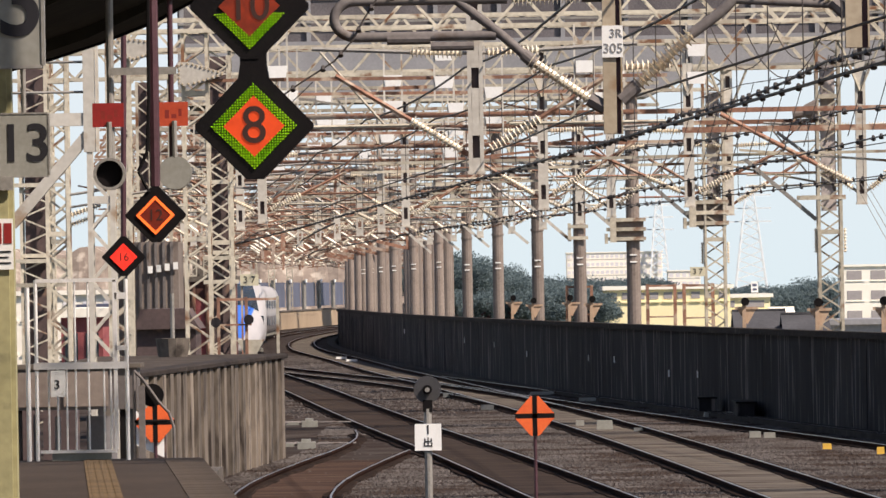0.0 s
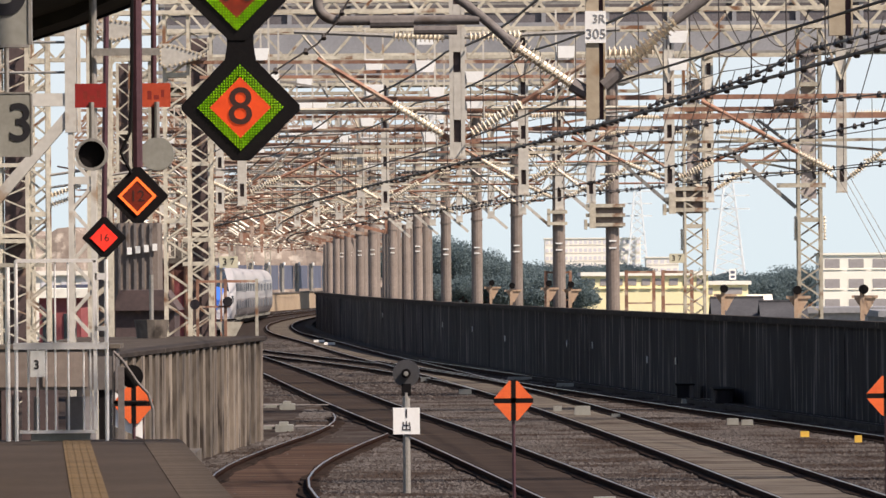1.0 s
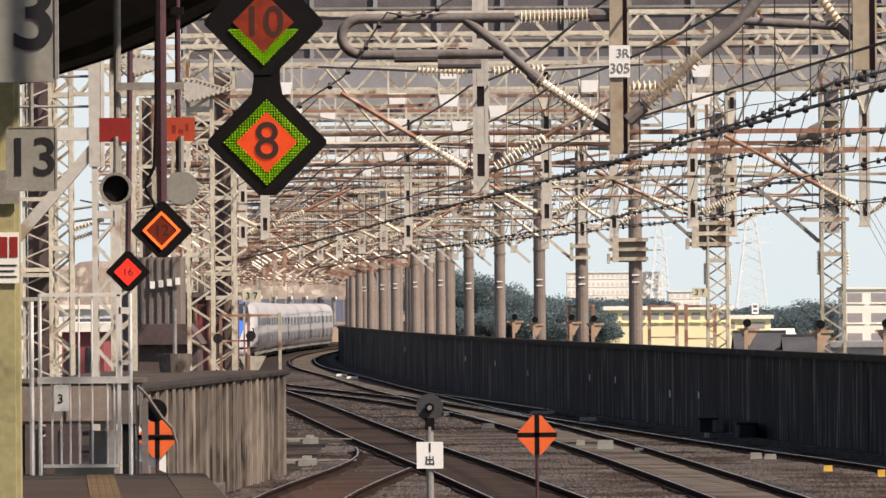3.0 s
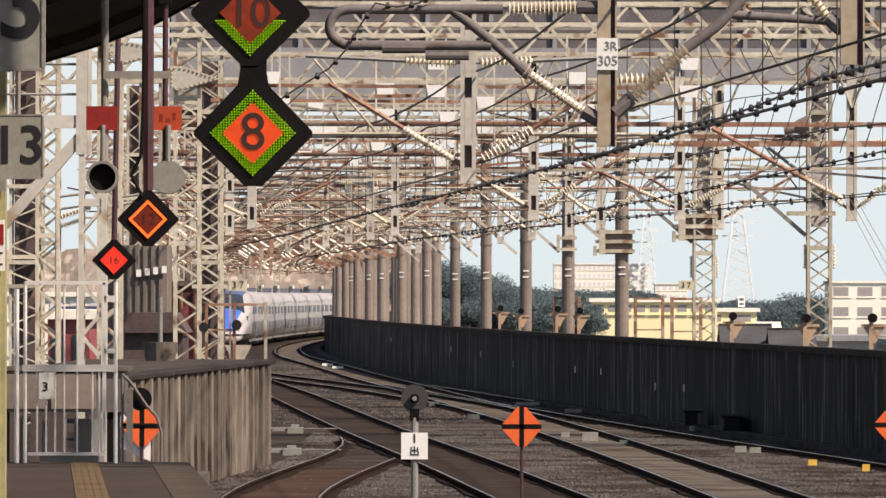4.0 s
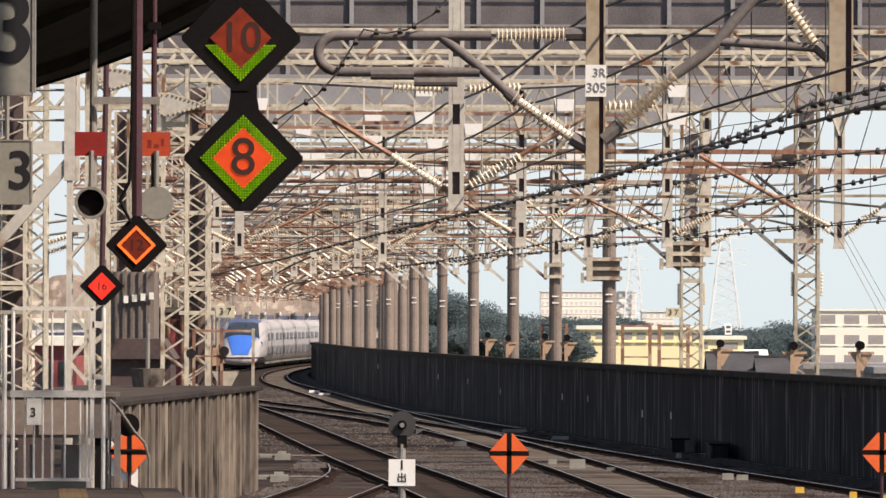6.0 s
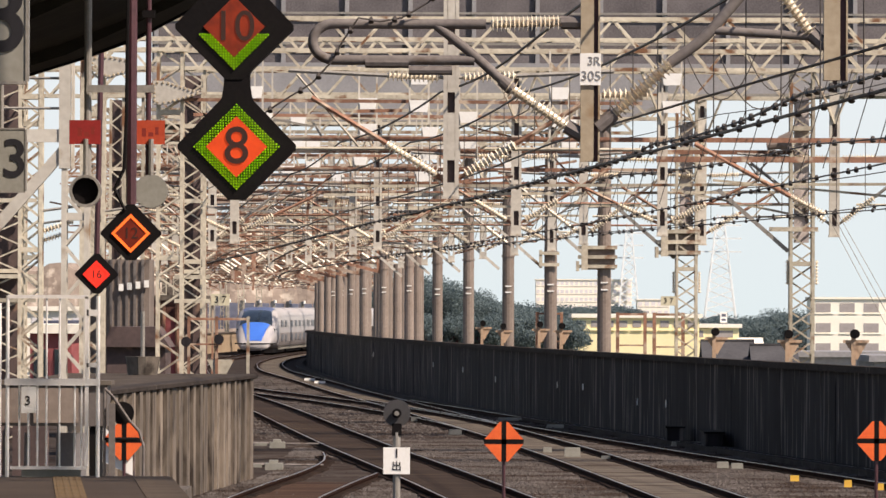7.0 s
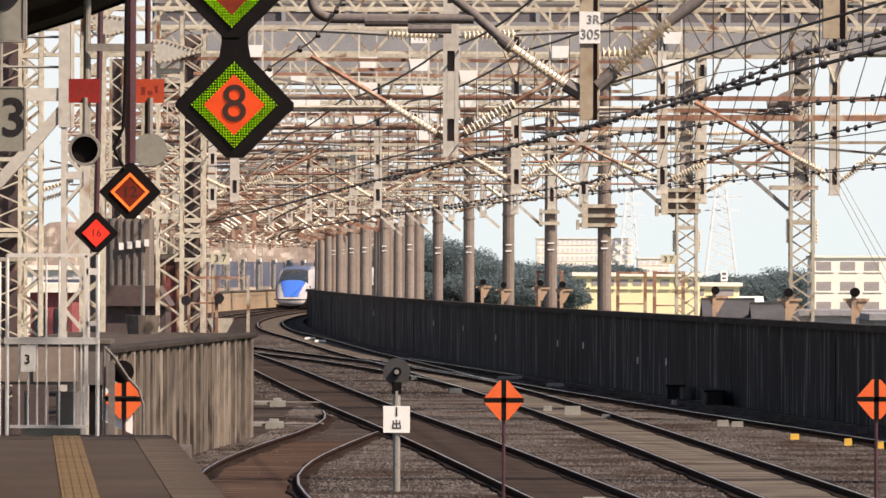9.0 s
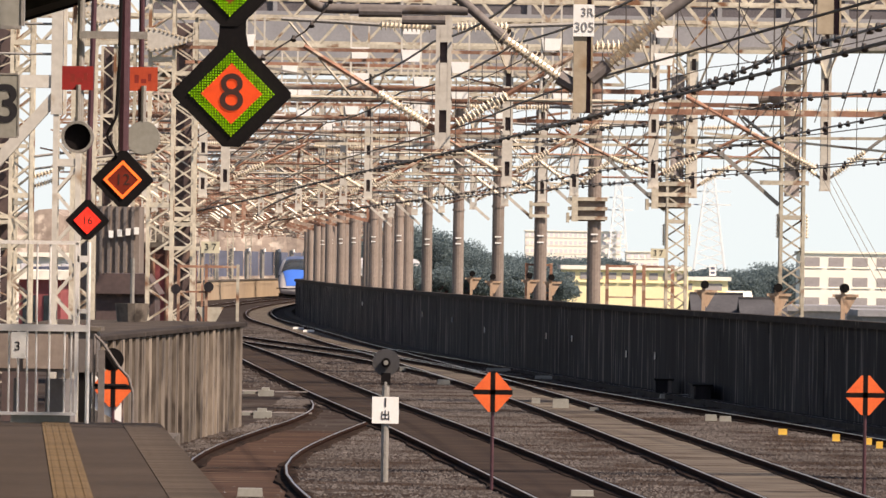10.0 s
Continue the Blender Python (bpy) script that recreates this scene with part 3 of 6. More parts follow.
def cantilever_meshes(side, rise, reach, seed):
    """Pipes and insulators that hold the wires: level tie, raking strut, steady arm."""
    r = random.Random(seed)
    tie, strut, arm, ins_a, ins_b = Shape(), Shape(), Shape(), Shape(), Shape()
    z_tie, z_low = 1.75 + r.uniform(-0.1, 0.15), 0.3
    ins_a.sheds((side * 0.18, 0, z_tie), (side * 0.95, 0, z_tie + 0.03), 0.085, 12)
    tie.rod((side * 0.95, 0, z_tie + 0.03), (side * reach, 0, z_tie + 0.1), 0.035)
    tie.rod((side * 0.06, 0, z_tie), (side * 1.0, 0, z_tie + 0.032), 0.03)
    d = Vector((side * reach * 0.8, 0, rise)).normalized()
    p = Vector((side * 0.14, 0, z_low))
    ins_b.sheds(p + d * 0.08, p + d * 0.95, 0.095, 13)
    strut.rod(p + d * 0.95, p + d * (reach * 0.8 / abs(d.x)), 0.042)
    strut.rod(p - d * 0.1, p + d * 1.0, 0.036)
    arm.rod((side * 0.5, 0, z_low + 0.42), (side * (reach + 0.4), 0, z_low + 0.35 + r.uniform(-0.1, 0.15)), 0.03)
    arm.rod((side * reach * 0.55, 0, z_low + 0.4), (side * reach * 0.95, 0, z_tie + 0.05), 0.022)
    return (tie.mesh("tie_pipe", GALV), strut.mesh("strut_pipe", r.choice((RUSTY, GALV, RUSTY))), arm.mesh("steady_arm", r.choice((RUSTY, STEEL))),
            ins_a.mesh("insulator", PORCELAIN), ins_b.mesh("insulator", PORCELAIN))


CANT = {(side, k): cantilever_meshes(side, 1.35 - 0.18 * k, 2.2 + 0.2 * k, 11 + k) for side in (-1, 1) for k in range(3)}


def cantilever(parent, x, z, side, k):
    tie, strut, arm, ia, ib = CANT[(side, k)]
    base = part("strut_pipe", strut, None, parent, m=pose(x, 0, z))
    part("insulator", ib, None, base, "cream ribbed porcelain insulator")
    base = part("tie_pipe", tie, None, parent, m=pose(x, 0, z))
    part("insulator", ia, None, base, "cream ribbed porcelain insulator")
    part("steady_arm", arm, None, parent, m=pose(x, 0, z))


def far_cantilevers(xs, k):
    """Both arms of every post of a far portal."""
    steel, pale = Shape(), Shape()
    for x in xs:
        for side in (-1, 1):
            steel.bar((x, 0, 5.1), (x + side * 2.1, 0, 6.5), 0.07)
            steel.bar((x, 0, 6.6), (x + side * 2.4, 0, 6.65), 0.06)
            steel.bar((x + side * 0.5, 0, 5.5), (x + side * 2.6, 0, 5.45), 0.05)
            pale.rod((x + side * 0.15, 0, 5.2), (x + side * 0.75, 0, 5.6), 0.07, 6)
            if side > 0:
                pale.rod((x + 0.15, 0, 6.6), (x + 0.85, 0, 6.62), 0.075, 6)
    return steel, pale


COLUMN_Y = [142.8, 153.7, 173.9, 192.7, 208.1, 222.8, 239.5, 255.4, 273.1, 293.2, 313.4, 330.5, 346.7, 365.8, 384.3, 412.0, 442.0]
TRUSS_LOW, TRUSS_TOP = 8.6, 9.27


def portal(y, index):
    near = y < 275
    mx, sx = main_x(y), second_x(y)
    xr = 12.6 if index == 0 else barrier_x(y) + 0.9
    xl = {0: mx - 4.75, 1: mx - 3.95}.get(index, mx - 5.0)
    ob = thing("catenary_portal", "cream lattice gantry with rust streaks spanning the tracks" if near else "distant pale rusty gantry spanning the tracks", "gantry", pose(0, y, 0), "gantries over the tracks")
    ext = 4.5 if y < 190 else 1.0
    length = xr - xl + ext + 2.5
    part("truss_beam", truss(length, TRUSS_LOW, TRUSS_TOP, 0.6, max(8, int(length / 1.15))), STEEL if y < 230 else FARBROWN, ob, m=pose(xl - ext, 0, 0))
    lattice_right = y < 180
    if lattice_right:
        part("column", mast_mesh(9.2, 0.5, True), None, ob, "cream lattice column", m=pose(xr, 0, -0.6))
        # filler plate added inside the column, coloured like its shaded back face
        part("shade_web", Shape().box(-0.17, 0.1, 5.3, 0.17, 0.22, 8.6), SHADEWEB, ob, "grey plate for the shaded lacing behind", m=pose(xr, 0, -0.6))
        for e in (-0.33, 0.33):
            part("insulator_string", Shape().sheds((e, -0.2, 5.0 - 0.15 * index), (e, -0.2, 5.55 - 0.15 * index), 0.05, 7), PORCELAIN, ob, m=pose(xr, 0, -1.1))
    else:
        pole = part("column", POLE_ME, None, ob, "grey brown round steel column", m=pose(xr, 0, -0.6))
        part("band", GLINT_ME, None, pole, "short white bar painted as a highlight", m=pose(0, 0, 4.32 if y < 260 else 4.5))
        part("band", GLINT_ME, None, pole, "short white bar painted as a highlight", m=pose(0, 0, 4.52 if y < 260 else 4.7))
    if index == 1:
        part("channel_bar", CHANNEL_ME, None, ob, m=pose(xr, 0, 4.95))
    elif index in (2, 3):
        clamp(ob, xr, 4.35 + 0.12 * (index % 3))
    elif index == 4:
        c = part("clamp_bracket", Shape().box(-0.36, -0.26, 4.45, -0.26, -0.2, 5.0), STEEL, ob, m=pose(xr, 0, 0))
        for h in (4.5, 4.85):
            part("channel_bar", Shape().box(-0.36, -0.28, h, 0.26, -0.21, h + 0.1), STEEL, c)
    part("column", mast_mesh(9.2, 0.5), None, ob, "cream lattice column", m=pose(xl, 0, -0.6))
    part("cross_beam", Shape().bar((xl, 0.25, 6.75), (xr, 0.25, 6.75), 0.1), RUSTY, ob, "rust brown cross beam")
    part("cross_beam", Shape().bar((xl, -0.25, 7.55), (sx + 1, -0.25, 7.5), 0.07), RUSTY, ob, "rust brown cross beam")
    part("cross_beam", Shape().bar((mx - 1, 0.2, 5.75), (xr - 0.5, 0.2, 5.85), 0.06), STEEL, ob)
    posts = {0: (), 1: (1.85 - 0.06, 5.1, 9.0), 2: (mx - 2.4, 3.75, sx + 5)}.get(index, (mx - 2.5, mx + 2.2, sx + 2.5))
    low = 4.85
    if near:
        for j, x in enumerate(posts):
            dp = part("drop_post", drop_mesh(TRUSS_LOW - low), None, ob, m=pose(x, 0, low))
            if y < 200:
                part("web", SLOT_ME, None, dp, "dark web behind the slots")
            for side in (-1, 1):
                cantilever(ob, x, low, side, (index + j) % 3)
        for x in posts:
            for e in (-0.5, 0.5):
                part("brace", Shape().bar((x + e, -0.3, 8.6), (x, -0.1, 7.4), 0.05), STEEL, ob)
        for j in range(4):
            x = mx - 3 + 2.9 * j + 0.7 * math.sin(index * 2 + j)
            z = 7.0 + 0.3 * (j % 2) - 0.2 * (index % 2)
            for h in (0.0, 0.58):
                part("weight_box", Shape().prism([(x - 0.21, z + h + 0.25), (x - 0.17, z + h), (x + 0.17, z + h), (x + 0.21, z + h + 0.25)], -0.42, -0.34), WHITE, ob, "white trapezoid box")
            for e in (-0.2, 0.2):
                part("box_hanger", Shape().bar((x + e, -0.37, z - 0.25), (x + e, -0.37, 8.6), 0.04), PALE, ob)
        lower = Shape()
        lower.bar((xr - 0.3, 0, 4.5), (xr - 1.9, 0, 5.9), 0.09)
        part("knee_brace", lower, GALV if index < 3 else PALE, ob)
        if index == 0:
            part("cross_beam", Shape().box(4.6, -0.34, 6.27, xr, -0.26, 6.39), RUSTY, ob, "broad rust brown cross beam")
            part("strut_pipe", Shape().rod((5.4, -0.3, 6.66), (7.42, -0.3, 5.56), 0.05, 10), RUSTY, ob, "long raking rust brown strut")
            part("insulator", Shape().sheds((7.42, -0.3, 5.56), (8.15, -0.3, 5.18), 0.09, 12), PORCELAIN, ob)
            for j in range(3):
                part("guy_wire", Shape().rod((8.2 + 0.12 * j, 0, 5.2), (9.6 + 0.16 * j, 0, 2.6), 0.007, 5), GALV, ob)
        if index == 1:
            horn = part("loudspeaker", Shape().rod((7.72, -0.3, 6.95), (8.0, -0.3, 6.98), 0.15, 14, 0.25).rod((7.45, -0.3, 6.9), (7.72, -0.3, 6.93), 0.12, 12), GREYPOLE, ob, "dark grey round loudspeaker")
            part("arm", Shape().bar((7.8, -0.3, 6.75), (7.8, 0.25, 6.75), 0.05), GALV, horn)
        part("stay", Shape().bar((xr, 0.1, 5.3), (sx + 2.5, 0.1, 5.9), 0.05), STEEL, ob)
        rr = random.Random(index)
        for j in range(3 if index < 2 else 10):
            x, z = rr.uniform(mx - 4, sx + 2), rr.uniform(5.0, 8.0)
            part("stay_rod", Shape().bar((x, 0.2, z), (x + rr.uniform(-2.6, 2.6), 0.2, z + rr.uniform(-0.5, 0.5)), rr.choice((0.04, 0.05, 0.07))), rr.choice((RUSTY, RUSTY, STEEL, GALV)), ob)
    else:
        steel, pale = far_cantilevers(posts + (mx - 0.2, sx + 0.3), index)
        for x in posts:
            steel.bar((x, 0, 4.8), (x, 0, 8.6), 0.17)
        steel.bar((xr - 1.6, 0, 5.15), (xr, 0, 4.75), 0.14)
        rr = random.Random(index)
        brown = Shape()
        for j in range(26):
            x, z = rr.uniform(mx - 5, xr - 0.5), rr.uniform(4.9, 8.2)
            (brown if j % 2 else steel).bar((x, 0.2, z), (x + rr.uniform(-2.8, 2.8), 0.2, z + rr.uniform(-0.5, 0.5)), rr.choice((0.05, 0.07, 0.1)))
        tagged(part("stay_cluster", brown, RUSTY, ob, "rust brown stay rods"), kind="stuff")
        tagged(part("arm_cluster", steel, (RUSTY, FARBROWN, RUSTY)[index % 3], ob), kind="stuff")
        tagged(part("insulator_cluster", pale, PORCELAIN, ob), kind="stuff")
    return ob


for index, y in enumerate(COLUMN_Y):
    portal(y, index)
for index in range(8):
    portal(470.0 + 21 * index, 30 + index)

# second, thinner row of poles behind the barrier
for index, y in enumerate((300, 322, 346, 370, 398, 425)):
    p = thing("line_pole", "slim grey brown round steel pole behind the barrier", "pole", pose(barrier_x(y) + 2.3, y, -0.6), "poles behind the barrier")
    part("shaft", Shape().rod((0, 0, 0), (0, 0, 7.0), 0.13, 12, 0.11), GREYPOLE, p)
    part("arm", Shape().bar((0, 0, 6.2), (-1.7, 0, 6.75), 0.09), STEEL, p, "pale slanting bracket arm")
for index, y in enumerate((340, 365, 390, 420, 450)):
    p = thing("line_pole", "slim grey brown round steel pole behind the barrier", "pole", pose(barrier_x(y) + 0.6, y, -0.6), "poles behind the barrier")
    part("shaft", Shape().rod((0, 0, 0), (0, 0, 6.2), 0.2, 12, 0.18), GREYPOLE, p)
    part("arm", Shape().bar((0, 0, 6.0), (-1.9, 0, 6.5), 0.12), STEEL, p, "pale slanting bracket arm")
for off, start, shift in ((1.5, 278, 0.0), (3.1, 306, 7.0)):
    y = start
    while y < 450:
        p = thing("line_pole", "grey brown round steel pole in a dense row behind the barrier", "pole", pose(barrier_x(y) + off, y, -0.9), "poles behind the barrier")
        part("shaft", Shape().rod((0, 0, 0), (0, 0, 6.3 + 0.3 * math.sin(y)), 0.21, 12, 0.19), GREYPOLE, p)
        part("arm", Shape().bar((0, 0, 6.0), (-1.5, 0, 6.45), 0.1), PALE, p, "pale slanting bracket arm")
        y += 0.055 * y


# ---- hanging posts near the platform end ----
def hanging_post(x, y, z_low, width, plate):
    ob = thing("hanging_post", "grey beige steel post hanging from the gantry above", "catenary post", pose(x, y, 0), "posts hanging near the platform")
    w = width / 2
    part("shaft", Shape().box(-w, -0.09, z_low, w * 0.35, -0.05, 9.0).box(-w, -0.05, z_low, -w + 0.03, 0.1, 9.0).box(w - 0.018, -0.05, z_low, w, 0.1, 9.0), HANGER, ob)
    # the recess takes maroon so that its shade is in the colour
    part("web", Shape().box(-w + 0.03, 0.06, z_low, w - 0.018, 0.09, 9.0).box(w * 0.35, 0.0, z_low, w - 0.02, 0.05, 9.0), MAROON, ob, "dark web, its shade painted in maroon")
    if plate:
        pl = part("number_plate", Shape().box(-0.108, -0.115, 5.47, 0.108, -0.095, 5.8), WHITE, ob, "white number plate")
        lettering("305", 0.142, WASHEDINK, pl, pose(0.005, -0.118, 5.56) @ FACING, bold=0.0)
        lettering("3R", 0.125, WASHEDINK, pl, pose(0.035, -0.118, 5.715) @ FACING, bold=0.0)
    return ob


post_305 = hanging_post(1.58, 70.2, 4.68, 0.2, True)
hanging_post(4.12, 70.2, 5.53, 0.25, False)
tip = thing("pipe_cantilever", "grey steel pipe cantilever with cream ribbed insulators", "cantilever", pose(0, 70.2, 0), "cantilevers near the platform")
part("strut_pipe", Shape().tube([(-0.02, 0, 6.09), (0.40, 0, 5.76), (0.72, 0, 5.47)], 0.05), PIPEGREY, tip, smooth=True)
part("socket", Shape().rod((0.66, 0, 5.525), (0.78, 0, 5.42), 0.066, 12), PIPEGREY, tip)
part("insulator", Shape().sheds((0.72, 0, 5.47), (1.33, 0, 5.05), 0.1, 15), PORCELAIN, tip)
part("insulator_cap", Shape().rod((1.33, 0, 5.05), (1.5, 0, 4.95), 0.075, 8), PIPEGREY, tip)
loop = [(0.5, 0, 6.10), (-1.08, 0, 6.1)] + [(-1.08 - 0.215 * math.sin(q * math.pi / 10), 0, 5.915 + 0.187 * math.cos(q * math.pi / 10)) for q in range(1, 10)] + [(-1.08, 0, 5.725), (0.38, 0, 5.725)]
part("loop_pipe", Shape().tube(loop, 0.052), PIPEGREY, tip, smooth=True, label= "grey pipe bent back in a long loop")
part("coupling", Shape().rod((-0.75, 0, 5.7), (-0.3, 0, 5.7), 0.06, 10).rod((-0.3, 0, 5.62), (0.15, 0, 5.62), 0.05, 10), PIPEGREY, tip)
part("tie_insulator", Shape().sheds((0.55, 0, 6.10), (1.27, 0, 6.12), 0.085, 16), PORCELAIN, tip)
part("tie_cap", Shape().rod((1.27, 0, 6.12), (1.5, 0, 6.12), 0.07, 8), PIPEGREY, tip)
tip2 = thing("pipe_cantilever", "grey steel pipe cantilever with cream ribbed insulators", "cantilever", pose(0, 70.2, 0), "cantilevers near the platform")
part("strut_pipe", Shape().tube([(3.3, 0, 6.6), (2.75, 0, 5.95), (2.4, 0, 5.7)], 0.058), PIPEGREY, tip2, smooth=True)
part("branch_pipe", Shape().tube([(2.85, 0, 6.05), (3.95, 0, 5.98)], 0.045), PIPEGREY, tip2, smooth=True)
part("insulator", Shape().sheds((2.4, 0, 5.7), (1.83, 0, 5.18), 0.1, 14), PORCELAIN, tip2)
part("insulator_cap", Shape().rod((1.83, 0, 5.18), (1.66, 0, 5.03), 0.075, 8), PIPEGREY, tip2)
part("upper_insulator", Shape().sheds((3.45, 0, 6.6), (3.86, 0, 6.02), 0.1, 13), PORCELAIN, tip2)
part("upper_cap", Shape().rod((3.86, 0, 6.02), (4.02, 0, 5.88), 0.075, 8), PIPEGREY, tip2)
part("tie_insulator", Shape().sheds((1.7, 0, 5.37), (2.2, 0, 5.39), 0.07, 9), PORCELAIN, tip2)
# a gantry beam further overhead carries the hanging posts
carrier = thing("overhead_gantry", "cream lattice gantry beam over the platform track", "gantry", pose(0, 70.2, 0), "gantries over the tracks")
part("truss_beam", truss(24, TRUSS_LOW, TRUSS_TOP, 0.6, 20), STEEL, carrier, m=pose(-12, 0, 0))
part("column", mast_mesh(9.2, 0.5), None, carrier, m=pose(-11.9, 0, -0.5))
part("column", mast_mesh(9.2, 0.5), None, carrier, m=pose(11.8, 0, -0.5))

mid = thing("overhead_gantry", "cream lattice gantry with a long hanging post", "gantry", pose(0, 100, 0), "gantries over the tracks")
part("truss_beam", truss(24, TRUSS_LOW, TRUSS_TOP, 0.6, 20), STEEL, mid, m=pose(-11, 0, 0))
part("column", mast_mesh(9.2, 0.5), None, mid, m=pose(-10.8, 0, 0))
part("column", mast_mesh(9.2, 0.5), None, mid, m=pose(12.6, 0, 0))
for x in (0.2,):
    dp = part("drop_post", drop_mesh(3.8), None, mid, m=pose(x, 0, 4.8))
    part("web", SLOT_ME, None, dp, "dark web behind the slots")
    for side in (-1, 1):
        cantilever(mid, x, 4.8, side, 1)


# ---- wires ----
def wire(name, label, pts, r=0.014, mat=WIRE, beads=0.0, bead_r=0.05, seed=1):
    s = Shape().line(pts, r)
    rr = random.Random(seed)
    ob = solo(name, s, mat, label, "wire", "overhead wires")
    if beads:
        b = Shape()
        for p, q in zip(pts, pts[1:]):
            p, q = Vector(p), Vector(q)
            n = max(1, int((q - p).length / beads))
            for i in range(n):
                c = p.lerp(q, (i + rr.uniform(0.2, 0.8)) / n)
                b.rod(c - Vector((0, 0.02, bead_r * 0.8)), c + Vector((0, 0.02, bead_r * 0.8)), bead_r, 6, bead_r * 0.6)
        tagged(part("clamp_row", b, WIRE, ob, "dark wire clamps"), kind="stuff")
    return ob


def along(xf, y0, y1, z, step=2.0, sag=0.0, span=32.0, dx=0.0):
    n = int((y1 - y0) / step)
    return [(xf(y0 + step * i) + dx, y0 + step * i, z - sag * 4 * ((step * i / span) % 1) * (1 - (step * i / span) % 1)) for i in range(n + 1)]


def siding_wire_x(y):
    return smooth_path([(0, 6.8), (75, 1.6), (99, 0.46), (140, -2.1), (180, -4.2), (240, -7.5), (300, -10)], y)


for xf, nm, y0 in ((main_x, "main", 10), (second_x, "second", 10), (third_x, "third", 10), (siding_wire_x, "platform", 10)):
    y1 = 640 if xf in (main_x, second_x) else 300 if xf is siding_wire_x else 238
    b = 1.6 if xf is second_x else 4.0 if xf is third_x else 0.0
    wire("messenger_wire", "dark messenger wire sagging between gantries above a track", along(xf, y0, y1, 6.55, sag=0.12, dx=0.9 if xf is second_x else 0.0), 0.024 if xf is second_x else 0.018, beads=b, bead_r=0.062)
    wire("contact_wire", "dark contact wire strung level above a track", along(xf, y0, y1, 5.1, dx=0.5 if xf is second_x else 0.0), 0.02 if xf is main_x else 0.013, beads=2.2 if xf is main_x else b * 1.6, bead_r=0.035)
    if xf is not siding_wire_x:
        s = Shape()
        y = y0 + 2.5
        while y < min(y1, 330):
            x = xf(y)
            s.rod((x, y, 5.1), (x + (0.4 if xf is second_x else 0), y, 6.45), 0.007, 4)
            y += 3.5
        solo("dropper_wires", s, WIRE, "thin dark dropper wires between messenger and contact wire", "wire", kind="stuff")
for dx, z in ((-2.4, 7.4), (2.6, 7.3), (-3.4, 6.1)):
    wire("feeder_wire", "thin dark feeder wire running beside the tracks", along(main_x, 140, 620, z, sag=0.1, dx=dx), 0.012, seed=int(10 * z))
for dx, z in ((0.4, 5.4), (0.5, 6.1), (0.4, 7.9)):
    wire("feeder_wire", "thin dark feeder wire running beside the barrier", along(barrier_x, 100, 620, z, sag=0.1, dx=dx), 0.012, beads=3.0 if z < 6 else 0, bead_r=0.04)
wire("jumper_wire", "dark looped jumper wire with clamps hanging from a pipe", [(-2.3, 70.1, 5.0), (-1.95, 70.1, 5.06), (-1.64, 70.1, 5.27), (-1.3, 70.1, 5.48), (-1.1, 70.1, 5.7), (-0.98, 70.1, 5.92), (-0.82, 70.1, 6.16), (-0.6, 70.1, 6.12), (-0.37, 70.1, 6.16), (-0.1, 70.1, 6.32), (0.1, 70.1, 6.55)], 0.01, beads=0.22, bead_r=0.03)
for x0_, x1_, z0_, sag in ((5.9, 7.7, 8.58, 1.2), (6.5, 7.7, 8.58, 0.8), (5.2, 6.7, 8.58, 1.0)):
    wire("jumper_wire", "thin dark jumper wire sagging under a gantry", [(x0_ + (x1_ - x0_) * i / 10, 142.5, z0_ - sag * 4 * (i / 10) * (1 - i / 10)) for i in range(11)], 0.013)
rw = random.Random(21)
for i in range(12):
    wire("line_wire", "thin dark line wire running along the tracks", along(main_x, 236, 620, rw.uniform(5.4, 8.4), sag=rw.uniform(0.05, 0.15), span=rw.choice((18.0, 36.0)), dx=rw.uniform(-4, 8)), 0.012, RUSTY if i % 2 else WIRE)
wire("crossover_wire", "dark contact wire strung over the crossover", along(lambda y: smooth_path([(120, 0.0), (145, -1.2), (220, -4.6), (307, -7.7), (380, -9.2), (455, -9.7), (520, -9.5)], y), 205, 520, 5.1, step=5.0), 0.03)


# ---- left parapet and panels of the far curve ----
ys = [300 + 10 * i for i in range(41)]
left_wall = thing("left_parapet", "beige concrete parapet along the far curve", "parapet", kind="structure")
part("parapet", strip(ys, lambda y: main_x(y) - 4.9, lambda y: main_x(y) - 4.6, -0.5, 1.45), BEIGEWALL, left_wall)
part("coping", strip(ys, lambda y: main_x(y) - 4.98, lambda y: main_x(y) - 4.52, 1.45, 1.57), CAP, left_wall, "dark coping")
fence = thing("windbreak_fence", "slate blue panels between grey posts above the parapet", "fence", kind="structure")
for i in range(17):
    y = 400 + 18 * i
    x, x2 = main_x(y) - 5.3, main_x(y + 16.5) - 5.3
    part("panel", Shape().solid([(x, y, 1.5), (x2, y + 16.5, 1.5), (x2, y + 16.5, 3.75), (x, y, 3.75), (x + 0.05, y, 1.5), (x2 + 0.05, y + 16.5, 1.5), (x2 + 0.05, y + 16.5, 3.75), (x + 0.05, y, 3.75)],
                                [(0, 1, 2, 3), (7, 6, 5, 4), (0, 4, 5, 1), (3, 2, 6, 7), (0, 3, 7, 4), (1, 5, 6, 2)]), BLUEPANEL, fence)
    part("post", Shape().rod((x + 0.3, y - 0.7, -0.5), (x + 0.3, y - 0.7, 3.95), 0.2, 8), GALV, fence)
    part("lamp_globe", Shape().rod((x + 0.5, y - 0.9, 3.75), (x + 0.5, y - 0.9, 4.05), 0.12, 8), WHITE, fence)


# ---- train ----
CAR, PITCH = 24.99, 25.0


POWER = 4.2   # how square the body is


